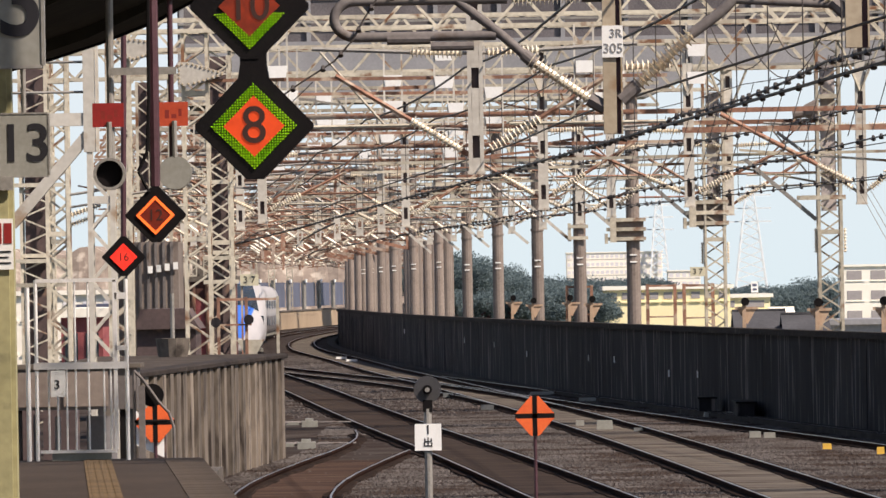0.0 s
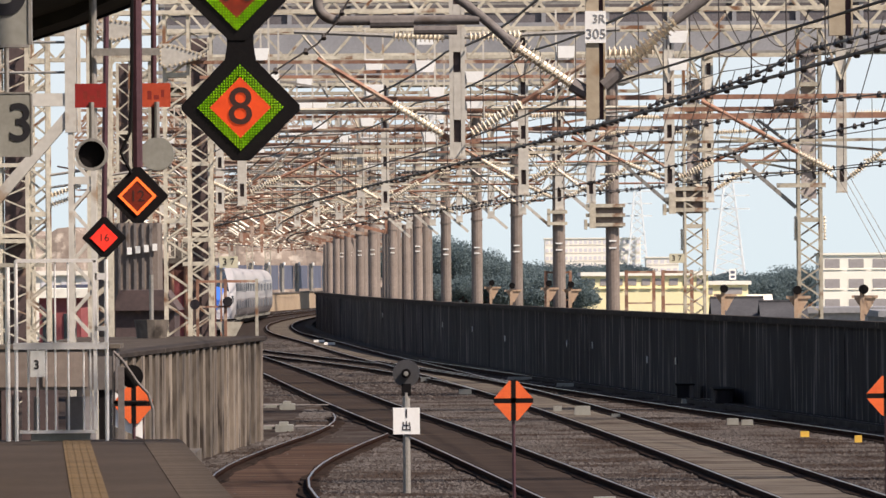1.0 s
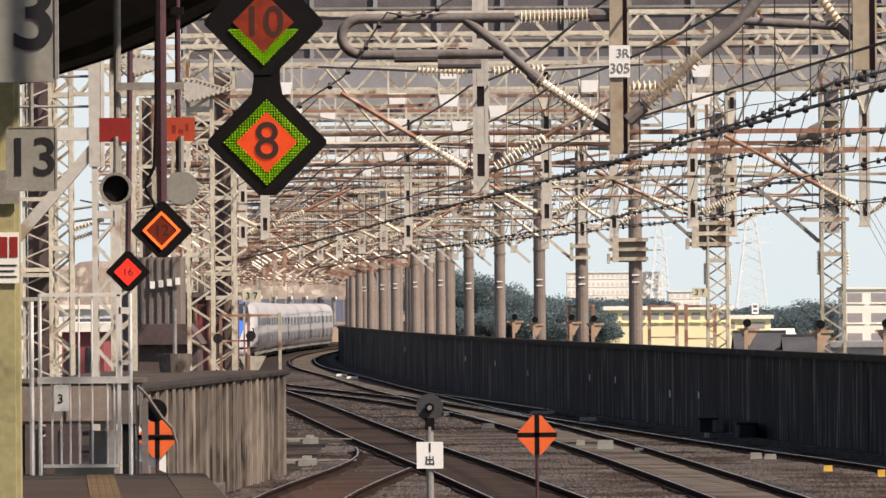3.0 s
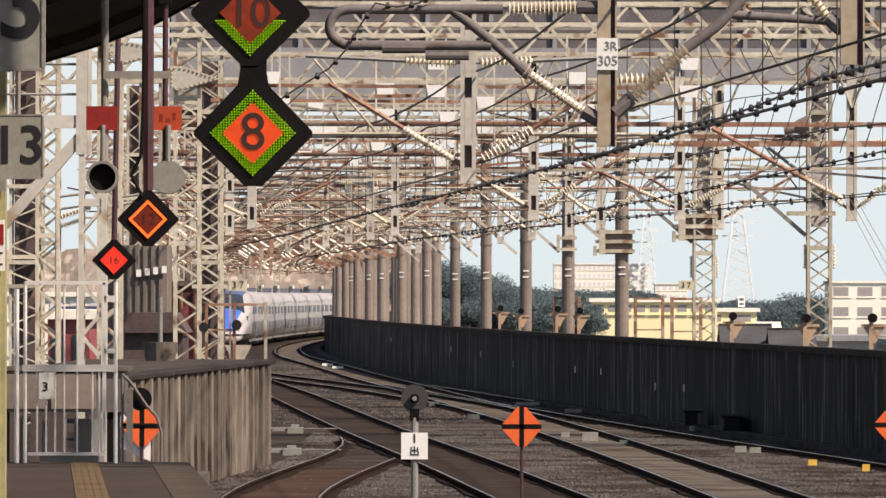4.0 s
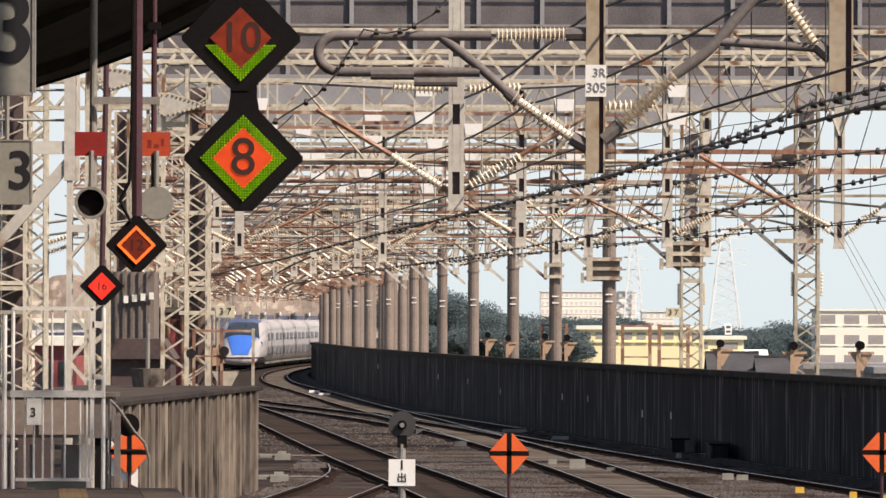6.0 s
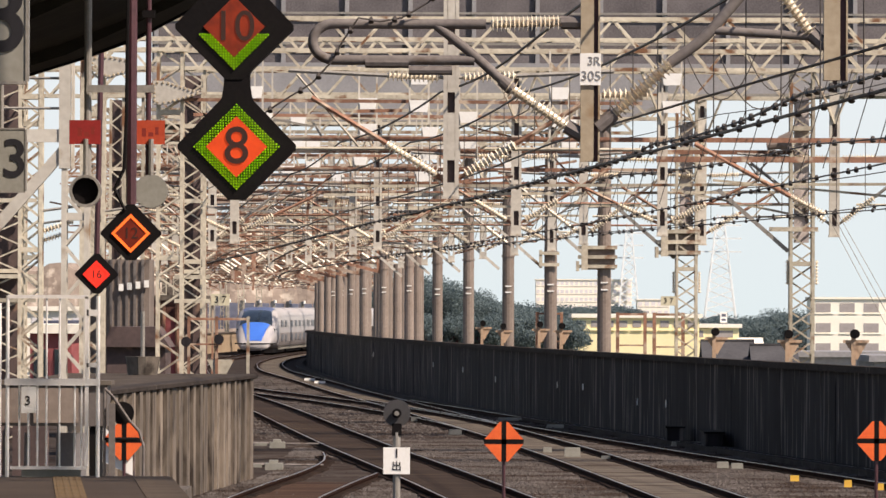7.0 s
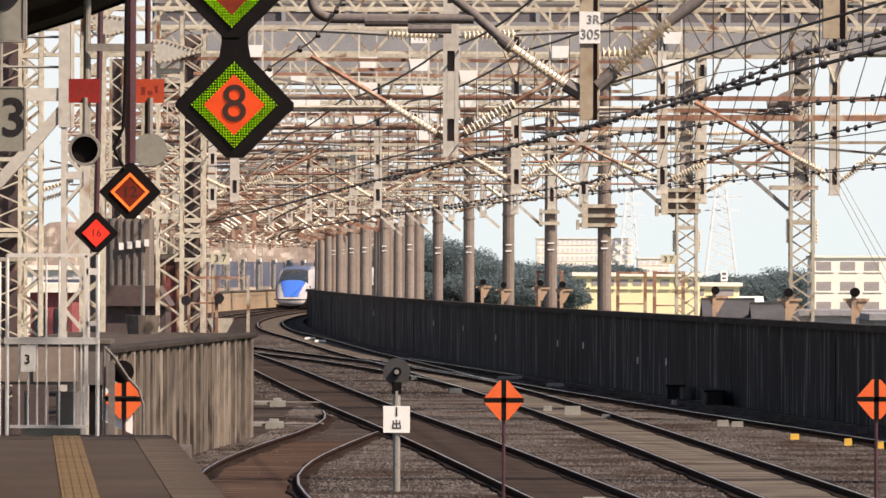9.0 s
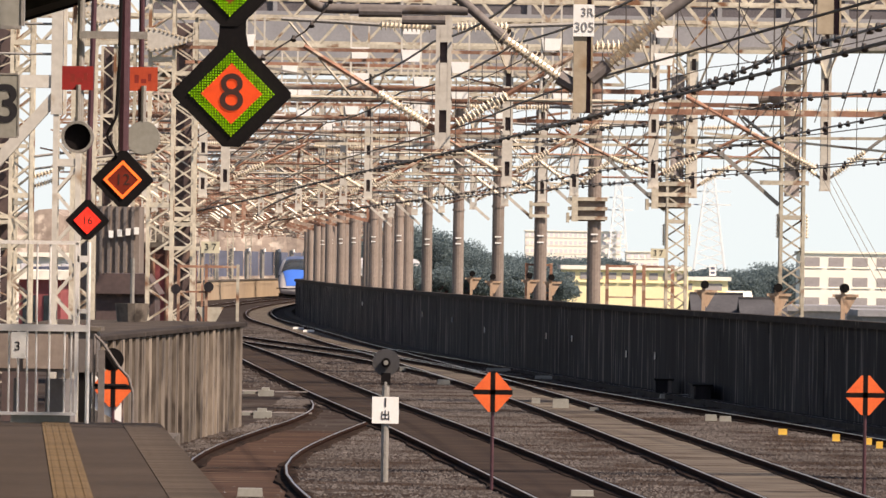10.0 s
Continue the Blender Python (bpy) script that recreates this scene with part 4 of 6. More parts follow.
def section(hw, low, top, power=POWER, n=28):
    ring = []
    for i in range(n):
        a = 2 * math.pi * i / n
        c, s = math.cos(a), math.sin(a)
        cz, hz = (low + top) / 2, (top - low) / 2
        ring.append((hw * math.copysign(abs(c) ** (2 / power), c), cz + hz * math.copysign(abs(s) ** (2 / power), s)))
    return ring


def side_x(z):
    """Half width of the body at a height."""
    cz, hz = (0.25 + 3.65) / 2, (3.65 - 0.25) / 2
    return 1.69 * max(0.0, 1 - abs((z - cz) / hz) ** POWER) ** (1 / POWER)


def nose(v):
    """Half width, low edge and top of the nose at 0 (tip) to 1 (full body)."""
    top = 0.85 + 2.8 * (1 - (1 - v) ** 1.9)
    hw = 1.69 * (0.62 + 0.38 * min(1, v * 1.7) ** 0.55)
    return hw, 0.25, top


def nose_power(v):
    """The nose is rounder than the body."""
    return 2.4 + (POWER - 2.4) * min(1.0, max(0.0, v)) ** 1.6


def nose_patch(v0, v1, w0, w1, lift, steps=10):
    """A piece of the nose's upper skin, w0 to w1 half widths wide at its ends."""
    s = Shape()
    rows = []
    for i in range(steps + 1):
        u = i / steps
        v = v0 + (v1 - v0) * u
        hw, low, top = nose(v)
        w = w0 + (w1 - w0) * u
        row = []
        for j in range(9):
            x = (-1 + j / 4) * min(w, hw * 0.97)
            cz, hz = (low + top) / 2, (top - low) / 2
            z = cz + hz * (1 - min(0.999, abs(x) / hw) ** nose_power(v)) ** (1 / nose_power(v))
            row.append((x, v * 9.0 - lift * 0.6, z + lift))
        rows.append(row)
    vs = [p for r in rows for p in r] + [(x, y + 0.06, z - 0.1) for r in rows for x, y, z in r]
    n, k = 9, 9 * (steps + 1)
    fs = [(i * n + j, i * n + j + 1, (i + 1) * n + j + 1, (i + 1) * n + j) for i in range(steps) for j in range(8)]
    fs += [tuple(q + k for q in f[::-1]) for f in fs]
    return s.solid(vs, fs)


WINDOW_ME = Shape().box(-0.02, 0, 0, 0.02, 3.3, 0.5).mesh("window", SIDEPANE)

VENT_ME = Shape().box(-0.06, 0, 0, 0.06, 0.8, 0.15).mesh("skirt_vent", LIGHTGREY)


def train_car(tail):
    ob = thing("train_car", "white train car with a blue nose and dark windshield" if tail else "white train car with two rows of windows", "train car", group="cars of the departing train")
    y0 = 9.0 if tail else 0.0
    body = Shape().loft([[(x, y, z) for x, z in section(1.69, 0.25, 3.65)] for y in (y0, CAR)], False)
    for y in (y0, CAR):
        body.solid([(x, y, z) for x, z in section(1.69, 0.25, 3.65)], [tuple(range(28))])
    if tail:
        rings = []
        for i in range(15):
            v = (i / 14) ** 1.3
            hw, low, top = nose(v)
            rings.append([(x, v * 9.0, z) for x, z in section(hw, low, top, nose_power(v))])
        body.loft(rings)
    part("body", body, TRAINWHITE, ob, smooth=True)
    band = Shape()
    for sgn in (-1, 1):
        rows = [(z, sgn * (side_x(z) + 0.012)) for z in (0.34, 0.6, 0.9, 1.2, 1.45, 1.62)]
        vs = [(x, y, z) for y in (y0 - (1.0 if tail else 0), CAR) for z, x in rows]
        band.solid(vs, [(i, i + 1, i + 7, i + 6) for i in range(5)])
    part("side_band", band, TRAINGREY, ob, "grey lower side band")
    for z0 in (1.02, 2.12):
        y = y0 + 0.9
        while y < CAR - 3.5:
            for sgn in (-1, 1):
                part("window", WINDOW_ME, None, ob, m=pose(sgn * (side_x(z0 + 0.25) + 0.02), y, z0))
            y += 6.2
    under = Shape().box(-1.3, y0 - (4 if tail else 0) + 1, 0.05, 1.3, CAR - 1, 0.3)
    part("gangway", Shape().loft([[(x, y, z) for x, z in section(1.684, 0.256, 3.644)] for y in (CAR - 0.1, CAR + 0.12)]), TRAINWHITE, ob, "pale gangway cover")
    part("bogie", Shape().box(-1.2, 12.0 if tail else 3.0, 0.0, 1.2, 15.0 if tail else 6.0, 0.4), BLACK, ob)
    part("bogie", Shape().box(-1.2, 18.5, 0.0, 1.2, 21.5, 0.4), BLACK, ob)
    part("underframe", under, BLACK, ob)
    y = y0 + 0.5
    while y < CAR - 1:
        for sgn in (-1, 1):
            part("skirt_vent", VENT_ME, None, ob, "pale vent on the skirt", m=pose(sgn * 1.5, y, 0.3))
        y += 1.6
    if tail:
        part("bonnet", nose_patch(0.03, 0.36, 0.58, 1.1, 0.03), TRAINBLUE, ob, "glossy blue bonnet")
        part("windshield", nose_patch(0.365, 0.72, 1.3, 1.08, 0.03), GLASS, ob, "dark blue windshield")
        part("roof_panel", nose_patch(0.725, 1.0, 1.12, 1.3, 0.025), ROOFBLUE, ob, "dull blue roof panel")
        strip_ = Shape().loft([[(x, y, z) for x, z in ((-hw, 0.76), (hw, 0.76), (hw, 0.84), (-hw, 0.84))] for y, hw in ((-0.03, 1.02), (1.2, 1.5), (3.0, 1.66))])
        part("belt_line", strip_, BLACK, ob, "dark belt line round the nose")
        part("plough", Shape().loft([[(x, y, z) for x, z in ((-hw, 0.08), (hw, 0.08), (hw, 0.36), (-hw, 0.36))] for y, hw in ((0.1, 0.8), (1.5, 1.35), (4, 1.5))]), BLACK, ob, "black snow plough")
        for sgn in (-1, 1):
            part("headlight", Shape().box(-0.1, 0, 0, 0.1, 0.5, 0.42), GLASS, ob, "dark tail lamp housing", m=pose(sgn * 1.42, 3.15, 1.55))
    return ob


cars = [train_car(True), train_car(False)]
cars += [copy_thing(cars[1], Matrix()) for _ in range(5)]


def car_pose(y):
    """Where a car stands whose rear end is at the distance y on the main track."""
    x0, x1 = main_x(y), main_x(y + CAR)
    return pose(x0, y, grade(y + CAR / 2), 0, 0, -math.degrees(math.atan2(x1 - x0, CAR)))


# ---- stop markers, signs and lamps at the platform ----
def diamond(s, r, y0, y1, cx=0.0, cz=0.0):
    return s.prism([(cx, cz - r), (cx + r, cz), (cx, cz + r), (cx - r, cz)], y0, y1)


def lozenge_case(r):
    """The dark case of one diamond."""
    c = r * 0.14
    return Shape().prism([(c, -r + c), (r - 0.01, -0.01), (r - 0.01, 0.01), (0.03, r - 0.02), (-0.03, r - 0.02), (-r + 0.01, 0.01), (-r + 0.01, -0.01), (-c, -r + c)], -0.06, 0.06)


def frame_ring(r_out, r_in, y0, y1):
    s = Shape()
    pts = [(0, -1), (1, 0), (0, 1), (-1, 0)]
    for i in range(4):
        (ax, az), (bx, bz) = pts[i], pts[(i + 1) % 4]
        s.prism([(ax * r_in, az * r_in), (ax * r_out, az * r_out), (bx * r_out, bz * r_out), (bx * r_in, bz * r_in)], y0, y1)
    return s


def led_ring(r_out, r_in, cell, top=9.0):
    """Small square lamps in a diamond band."""
    s = Shape()
    n = int(r_out / cell) + 1
    for i in range(-n, n + 1):
        for j in range(-n, n + 1):
            x, z = i * cell, j * cell
            d = abs(x) + abs(z)
            if r_in < d < r_out and z < top:
                h = cell * 0.16
                s.box(x - h, -0.072, z - h, x + h, -0.06, z + h)
    return s


def stop_marker(x, y, z, r, number, led, ring, group, label):
    ob = thing("stop_marker", label, "stop marker", pose(x, y, z), group)
    part("case", lozenge_case(r), BLACK, ob)
    part("face", diamond(Shape(), r * 0.5, -0.068, -0.05), {"orange": ORANGE_LED, "dim": DIM_LED, "faded": FADED_LED, "red": RED_LED}[led], ob, "glowing orange face")
    if ring == "dots":
        part("lamp_ring", led_ring(r * 0.69, r * 0.515, r * 0.043, -0.12 * r if number == "10" else 9.0), GREEN_LED, ob, "band of green lamps")
    else:
        part("lamp_ring", frame_ring(r * 0.62, r * 0.5, -0.075, -0.05), BRIGHT_LED if led != "red" else RED_LED, ob, "glowing band")
    lettering(number, r * (0.86 if number == "8" else 0.7 if r < 0.26 else 0.5), NUMERAL, ob, pose(0, -0.0695, -0.01 * r) @ FACING, "numeral", bold=0.004)
    return ob


G = "car stop markers"
big = stop_marker(-0.843, 28.57, 3.82, 0.258, "8", "orange", "dots", G, "black diamond stop marker with a glowing orange figure eight")
part("neck", Shape().prism([(-0.07, 0.17), (0.07, 0.17), (0.055, 0.26), (0.055, 0.31), (0.09, 0.36), (-0.09, 0.36), (-0.055, 0.31), (-0.055, 0.26)], -0.055, 0.055), BLACK, big)
upper = stop_marker(-0.855, 28.57, 4.325, 0.258, "10", "faded", "dots", G, "black diamond stop marker with a dim red figure ten")
part("hanger", Shape().rod((0, 0, 0.2), (0, 0, 2.75), 0.03, 8).rod((0, 0, 2.7), (-1.75, 0, 2.7), 0.03, 8), BLACK, upper)
m12 = stop_marker(-2.64, 58.5, 3.79, 0.27, "12", "dim", "line", G, "black diamond stop marker with an orange glowing outline")
part("hanger", Shape().rod((0, 0, 0.25), (0.0, 0, 0.5), 0.045, 8).rod((0, 0, 0.5), (-0.0, 0, 3.2), 0.047, 8), MAROON, m12, "maroon hanger pole")
part("cable", Shape().pipe([(-0.03, -0.06, 2.2), (-0.04, -0.07, 1.0), (-0.06, -0.07, 0.55), (-0.14, -0.07, 0.38), (-0.05, -0.07, 0.2)], 0.016, 6), BLACK, m12)
m16 = stop_marker(-4.2, 83.7, 3.565, 0.275, "16", "red", "line", G, "black diamond stop marker glowing red")
part("hanger", Shape().rod((0.0, 0, 0.25), (0.06, 0, 3.6), 0.035, 8), MAROON, m16)

for yy, zz, x0 in ((83.7, 7.1, -3.9),):
    sp = thing("marker_support", "grey steel cantilever frame holding a stop marker", "support frame", pose(0, yy, 0), "marker supports")
    part("beam", Shape().box(-9.3, -0.08, zz, x0, 0.08, zz + 0.2), GALV, sp)
    part("post", Shape().box(-9.3, -0.1, 0.4, -9.1, 0.1, zz), GALV, sp)

HY = 64.9   # the row of hanging poles
hang = thing("sign_hanger", "grey and maroon hanging poles with a cross bar", "sign hanger", pose(0, HY, 0))
part("pole", Shape().rod((-3.35, 0.07, 4.3), (-3.35, 0.07, 6.45), 0.036, 10), GALV, hang, "grey hanging pole")
part("pole", Shape().rod((-2.77, 0.07, 4.35), (-2.77, 0.07, 6.75), 0.027, 10), MAROON, hang, "dark hanging pole")
part("clamp", Shape().box(-2.83, 0.02, 5.93, -2.71, 0.12, 6.0), BLACK, hang)
part("cross_bar", Shape().box(-3.36, -0.05, 5.21, -2.71, -0.01, 5.28), GALV, hang)
for x, lbl in ((-3.375, "red"), (-2.76, "orange red")):
    sg = thing("warning_plate", lbl + " warning plate with faint markings on a hanging pole", "sign", pose(x, HY + 0.02, 4.83), "red plates on the hanging poles")
    part("plate", Shape().box(-0.15, 0, -0.115, 0.15, 0.012, 0.115), RED if lbl == "red" else DEEPORANGE, sg)
    part("marking", Shape().box(-0.07, -0.0012, -0.04, -0.03, 0, 0.04).box(-0.01, -0.0012, -0.04, 0.04, 0, 0.0).box(0.06, -0.0012, -0.02, 0.09, 0, 0.05), DEEPRED, sg, "faint dark bars")


def round_lamp(x, z, lit, label):
    ob = thing("round_signal_lamp", label, "signal lamp", pose(x, HY, z), "round lamps on the hanging poles")
    s = Shape()
    n = 28
    if lit:
        s.ring(0.128, 0.155, -0.1, 0.05)
        part("hood", s, GALV, ob, "grey ring hood")
        part("lens", Shape().prism([(0.13 * math.cos(2 * math.pi * i / n), 0.13 * math.sin(2 * math.pi * i / n)) for i in range(n)], -0.02, 0.03), BLACK, ob, "unlit black lens")
    else:
        part("disc", Shape().prism([(0.158 * math.cos(2 * math.pi * i / n), 0.158 * math.sin(2 * math.pi * i / n)) for i in range(n)], -0.02, 0.03), LIGHTGREY, ob)
        part("rim", Shape().prism([(0.163 * math.cos(2 * math.pi * i / n), 0.163 * math.sin(2 * math.pi * i / n)) for i in range(n)], 0.032, 0.05), GALV, ob)
    part("stem", Shape().rod((0, 0, 0.15), (0, 0, 0.5), 0.025, 8), GALV, ob)
    return ob


round_lamp(-3.365, 4.265, True, "round lamp with a black lens and grey hood")
round_lamp(-2.74, 4.265, False, "plain light grey disc, back of a round lamp")


def number_board(x, y, z, w, h, text, size, rise):
    ob = thing("number_board", "light grey platform number board with black figures", "sign", pose(x, y, z), "number boards under the canopy")
    part("board", Shape().box(-w / 2, 0, -h / 2, w / 2, 0.05, h / 2), LIGHTGREY, ob)
    part("rim", Shape().box(w / 2, -0.006, -h / 2, w / 2 + 0.014, 0.056, h / 2).box(-w / 2 - 0.014, -0.006, -h / 2, -w / 2, 0.056, h / 2).box(-w / 2, -0.006, -h / 2 - 0.014, w / 2, 0.056, -h / 2).box(-w / 2, -0.006, h / 2, w / 2, 0.056, h / 2 + 0.014), GALV, ob)
    lettering(text, size, INK, ob, pose(0.0, -0.004, 0) @ FACING, "numeral")
    part("stem", Shape().rod((0, 0.03, h / 2), (0, 0.03, rise), 0.02, 8), GALV, ob)
    if x > -2.4:
        part("arm", Shape().rod((0, 0.03, rise - 0.02), (-0.75, 0.03, rise - 0.02), 0.02, 8), GALV, ob)
    return ob


number_board(-3.757, 58.4, 4.415, 0.41, 0.53, "13", 0.46, 1.85)
number_board(-1.98, 29.3, 4.385, 0.40, 0.53, "13", 0.44, 2.5)

# canopy: a dark underside that rises towards the tracks
canopy = thing("platform_canopy", "dark platform canopy with a rising soffit", "canopy", kind="structure")
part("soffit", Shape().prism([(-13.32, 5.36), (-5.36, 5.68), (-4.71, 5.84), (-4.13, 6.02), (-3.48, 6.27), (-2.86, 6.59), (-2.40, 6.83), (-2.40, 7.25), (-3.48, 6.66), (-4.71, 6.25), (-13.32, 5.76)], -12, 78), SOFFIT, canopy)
for i in range(10):
    y = 6 + 8 * i
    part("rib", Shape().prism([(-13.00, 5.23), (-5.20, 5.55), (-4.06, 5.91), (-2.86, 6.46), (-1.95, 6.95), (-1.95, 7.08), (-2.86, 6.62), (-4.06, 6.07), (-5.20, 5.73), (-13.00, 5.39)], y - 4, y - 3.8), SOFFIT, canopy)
part("fascia", Shape().prism([(-13.32, 5.32), (-5.36, 5.65), (-4.71, 5.81), (-4.13, 5.99), (-3.48, 6.23), (-2.86, 6.56), (-2.40, 6.83), (-2.40, 7.25), (-3.48, 6.74), (-4.71, 6.33), (-13.32, 5.84)], 78.0, 78.12), BLACK, canopy)
pillar = thing("canopy_pillar", "yellowed cream canopy pillar", "pillar", pose(-4.06, 60, 1.3))
part("shaft", Shape().box(-0.22, -0.06, 0, 0.05, 0.2, 4.2).box(0.05, -0.02, 0, 0.09, 0.2, 4.2), material("yellowed_paint", (0.42, 0.38, 0.20), (0.25, 0.23, 0.12), 0.6, scale=1.2, fine=12, wear=(0.15, 0.14, 0.08)), pillar)
part("notice", Shape().box(-0.13, -0.09, 2.05, 0.09, -0.065, 2.5), WHITE, pillar, "white notice with a red panel")
part("notice_panel", Shape().box(-0.1, -0.096, 2.28, -0.01, -0.09, 2.46).box(0.01, -0.096, 2.28, 0.08, -0.09, 2.46), RED, pillar)
part("notice_lines", Shape().box(-0.1, -0.095, 2.2, 0.07, -0.09, 2.215).box(-0.1, -0.095, 2.15, 0.05, -0.09, 2.165).box(-0.1, -0.095, 2.1, 0.07, -0.09, 2.115), INK, pillar)
part("junction_box", Shape().box(-0.15, -0.12, 2.75, 0.1, -0.06, 3.05), GALV, pillar)

# white steel frame with a raking bracket
frame_ = thing("cream_steel_frame", "cream painted steel upright with a raking bracket", "steel frame", pose(0, 90, 0))
part("upright", Shape().box(-5.02, -0.1, 5.0, -4.87, 0.1, 9.0).box(-4.86, -0.04, 5.0, -4.82, 0.1, 9.0), PALE, frame_)
part("lattice_foot", lattice_mast(5.5, 0.3), PALE, frame_, m=pose(-4.8, 0.1, -0.5))
part("bracket", Shape().bar((-6.0, 0, 4.05), (-4.95, 0, 5.25), 0.15), PALE, frame_, "raking cream bracket")
part("beam", Shape().box(-6.6, -0.08, 5.35, -4.95, 0.08, 5.52), PALE, frame_)
part("tie_rod", Shape().rod((-6.6, 0, 6.2), (-4.95, 0, 6.2), 0.02).rod((-6.4, 0, 5.8), (-5.0, 0, 5.8), 0.02), GALV, frame_)

for x, y, h in ((-8.15, 136, 9.2), (-6.9, 136, 9.2), (-9.35, 156, 9.2), (-7.55, 148, 9.2)):
    lm = thing("lattice_mast", "cream lattice mast beyond the platform end", "mast", pose(x, y, -0.5), "lattice masts beyond the platform")
    part("shaft", mast_mesh(9.2, 0.42), None, lm)
    part("arm", Shape().rod((0.2, 0, 5.6), (1.3, 0, 5.75), 0.03), GALV, lm)
    part("insulator", Shape().sheds((0.25, 0, 5.2), (0.85, 0, 5.4), 0.08, 9), PORCELAIN, lm)

# tapered arms on two of the masts
for outline in ([(-5.98, 7.94), (-5.71, 7.94), (-4.94, 7.68), (-5.69, 7.44), (-5.98, 7.44)], [(-7.06, 8.17), (-6.63, 7.74), (-6.15, 7.89), (-6.15, 8.14), (-6.6, 8.21)]):
    arm = thing("tapered_arm", "cream riveted steel arm tapering out from a mast", "bracket arm", pose(0, 142.4 if outline[0][0] > -6.5 else 135.7, 0), "tapered arms on the masts")
    part("plate", Shape().prism(outline, -0.06, 0.12), PALE, arm)
    for (xa, za), (xb, zb) in zip(outline, outline[1:] + outline[:1]):
        n = int(math.hypot(xb - xa, zb - za) / 0.1)
        cx, cz = sum(q[0] for q in outline) / 5, sum(q[1] for q in outline) / 5
        for k in range(n):
            x, z = xa + (xb - xa) * (k + 0.5) / n, za + (zb - za) * (k + 0.5) / n
            x, z = x + (cx - x) * 0.09, z + (cz - z) * 0.16
            part("rivet", RIVET_ME, None, arm, m=pose(x, -0.06, z))

# dark laced columns beyond the platform end
for x, y, w in ((-10.72, 170, 0.78), (-6.15, 170, 0.52), (-8.95, 190, 0.4)):
    lm = thing("laced_column", "dark brown steel column with cream lacing beyond the platform end", "column", pose(x, y, -0.6), "laced columns beyond the platform")
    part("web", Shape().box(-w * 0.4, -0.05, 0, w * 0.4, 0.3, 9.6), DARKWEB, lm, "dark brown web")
    part("lacing", lattice_mast(9.6, w), STEEL, lm, "cream lacing")
    for z in (3.9, 4.5, 6.4):
        part("channel_bar", Shape().box(-w * 0.8, -0.5, z, w * 0.9, -0.42, z + 0.1), STEEL, lm)

# ---- gate at the platform's end ----
gate = thing("platform_gate", "stainless tube gate with upright bars at the platform end", "gate", pose(0, 74.07, 1.3))
U = 0.0061728
for x, r, z1 in ((10, 0.026, 1.9), (25, 0.02, 1.98), (185, 0.022, 1.98)):
    part("post", Shape().rod(((x - 784) * U, 0, 0), ((x - 784) * U, 0, z1), r, 8), STAINLESS, gate)
leaf = part("leaf_frame", Shape().bar(((25 - 784) * U, 0, 1.97), ((167 - 784) * U, 0, 1.97), 0.04).bar(((165 - 784) * U, 0, 0.12), ((165 - 784) * U, 0, 1.97), 0.04).bar(((30 - 784) * U, 0, 0.1), ((165 - 784) * U, 0, 0.1), 0.035).box((20 - 784) * U, -0.03, 1.0, (187 - 784) * U, 0.03, 1.075), STAINLESS, gate)
for x in (46, 62, 78, 94, 117, 144, 156):
    part("bar", Shape().rod(((x - 784) * U, 0, 0.1), ((x - 784) * U, 0, 1.97 if x in (94, 117) else 1.03), 0.011, 6), STAINLESS, gate)
part("hinge_arm", Shape().box((165 - 784) * U, -0.02, 1.76, (187 - 784) * U, 0.02, 1.83), STAINLESS, gate)
part("hinge_arm", Shape().box((165 - 784) * U, -0.02, 1.2, (187 - 784) * U, 0.02, 1.25), STAINLESS, gate)
part("kick_plate", Shape().box((50 - 784) * U, 0.02, 0.0, (155 - 784) * U, 0.04, 0.09), LIGHTGREY, gate)
pl = part("number_plate", Shape().box((50 - 784) * U, -0.045, 0.7, (76 - 784) * U, -0.03, 0.99), WHITE, gate, "white plate with a figure three")
lettering("3", 0.14, INK, pl, pose((61 - 784) * U, -0.048, 0.83) @ FACING, "numeral")
side_rail = thing("hand_rail", "dull grey curved hand rail beside the gate", "hand rail", pose(0, 76, 1.3))
part("rail_tube", Shape().pipe([(-3.72, 0, -0.42), (-3.72, 0, 0.95), (-3.62, 0, 0.85), (-3.45, 0, 0.6), (-3.33, 0, 0.47), (-3.28, 0, 0.3), (-3.28, 0, -0.42)], 0.017, 8), PIPEGREY, side_rail)
part("post", Shape().box(-3.67, -0.05, -0.42, -3.6, 0.03, 0.78), PIPEGREY, side_rail)
part("cross_tube", Shape().rod((-3.72, 0, 0.38), (-3.35, 0, 0.38), 0.02, 8), BLACK, side_rail)
part("round_mirror", Shape().prism([(0.13 * math.cos(2 * math.pi * i / 20) - 3.52, 0.13 * math.sin(2 * math.pi * i / 20) + 0.67) for i in range(20)], 0.04, 0.1), BLACK, side_rail, "black disc")
cabinet = thing("trackside_cabinet", "grey steel trackside cabinet behind the gate", "cabinet", pose(-4.7, 82, 1.3))
part("body", Shape().box(-0.95, 0, 0.42, 0.72, 0.8, 0.92), material("grey_cabinet", (0.15, 0.13, 0.123), (0.095, 0.083, 0.078), 0.6, scale=1.5, fine=20), cabinet)
part("leg", Shape().box(-0.85, 0.05, -0.4, -0.72, 0.7, 0.42), BLACK, cabinet)
part("leg", Shape().box(0.5, 0.05, -0.4, 0.63, 0.7, 0.42), BLACK, cabinet)
part("lid", Shape().box(-1.0, -0.05, 0.92, 0.77, 0.85, 0.97), CAP, cabinet)
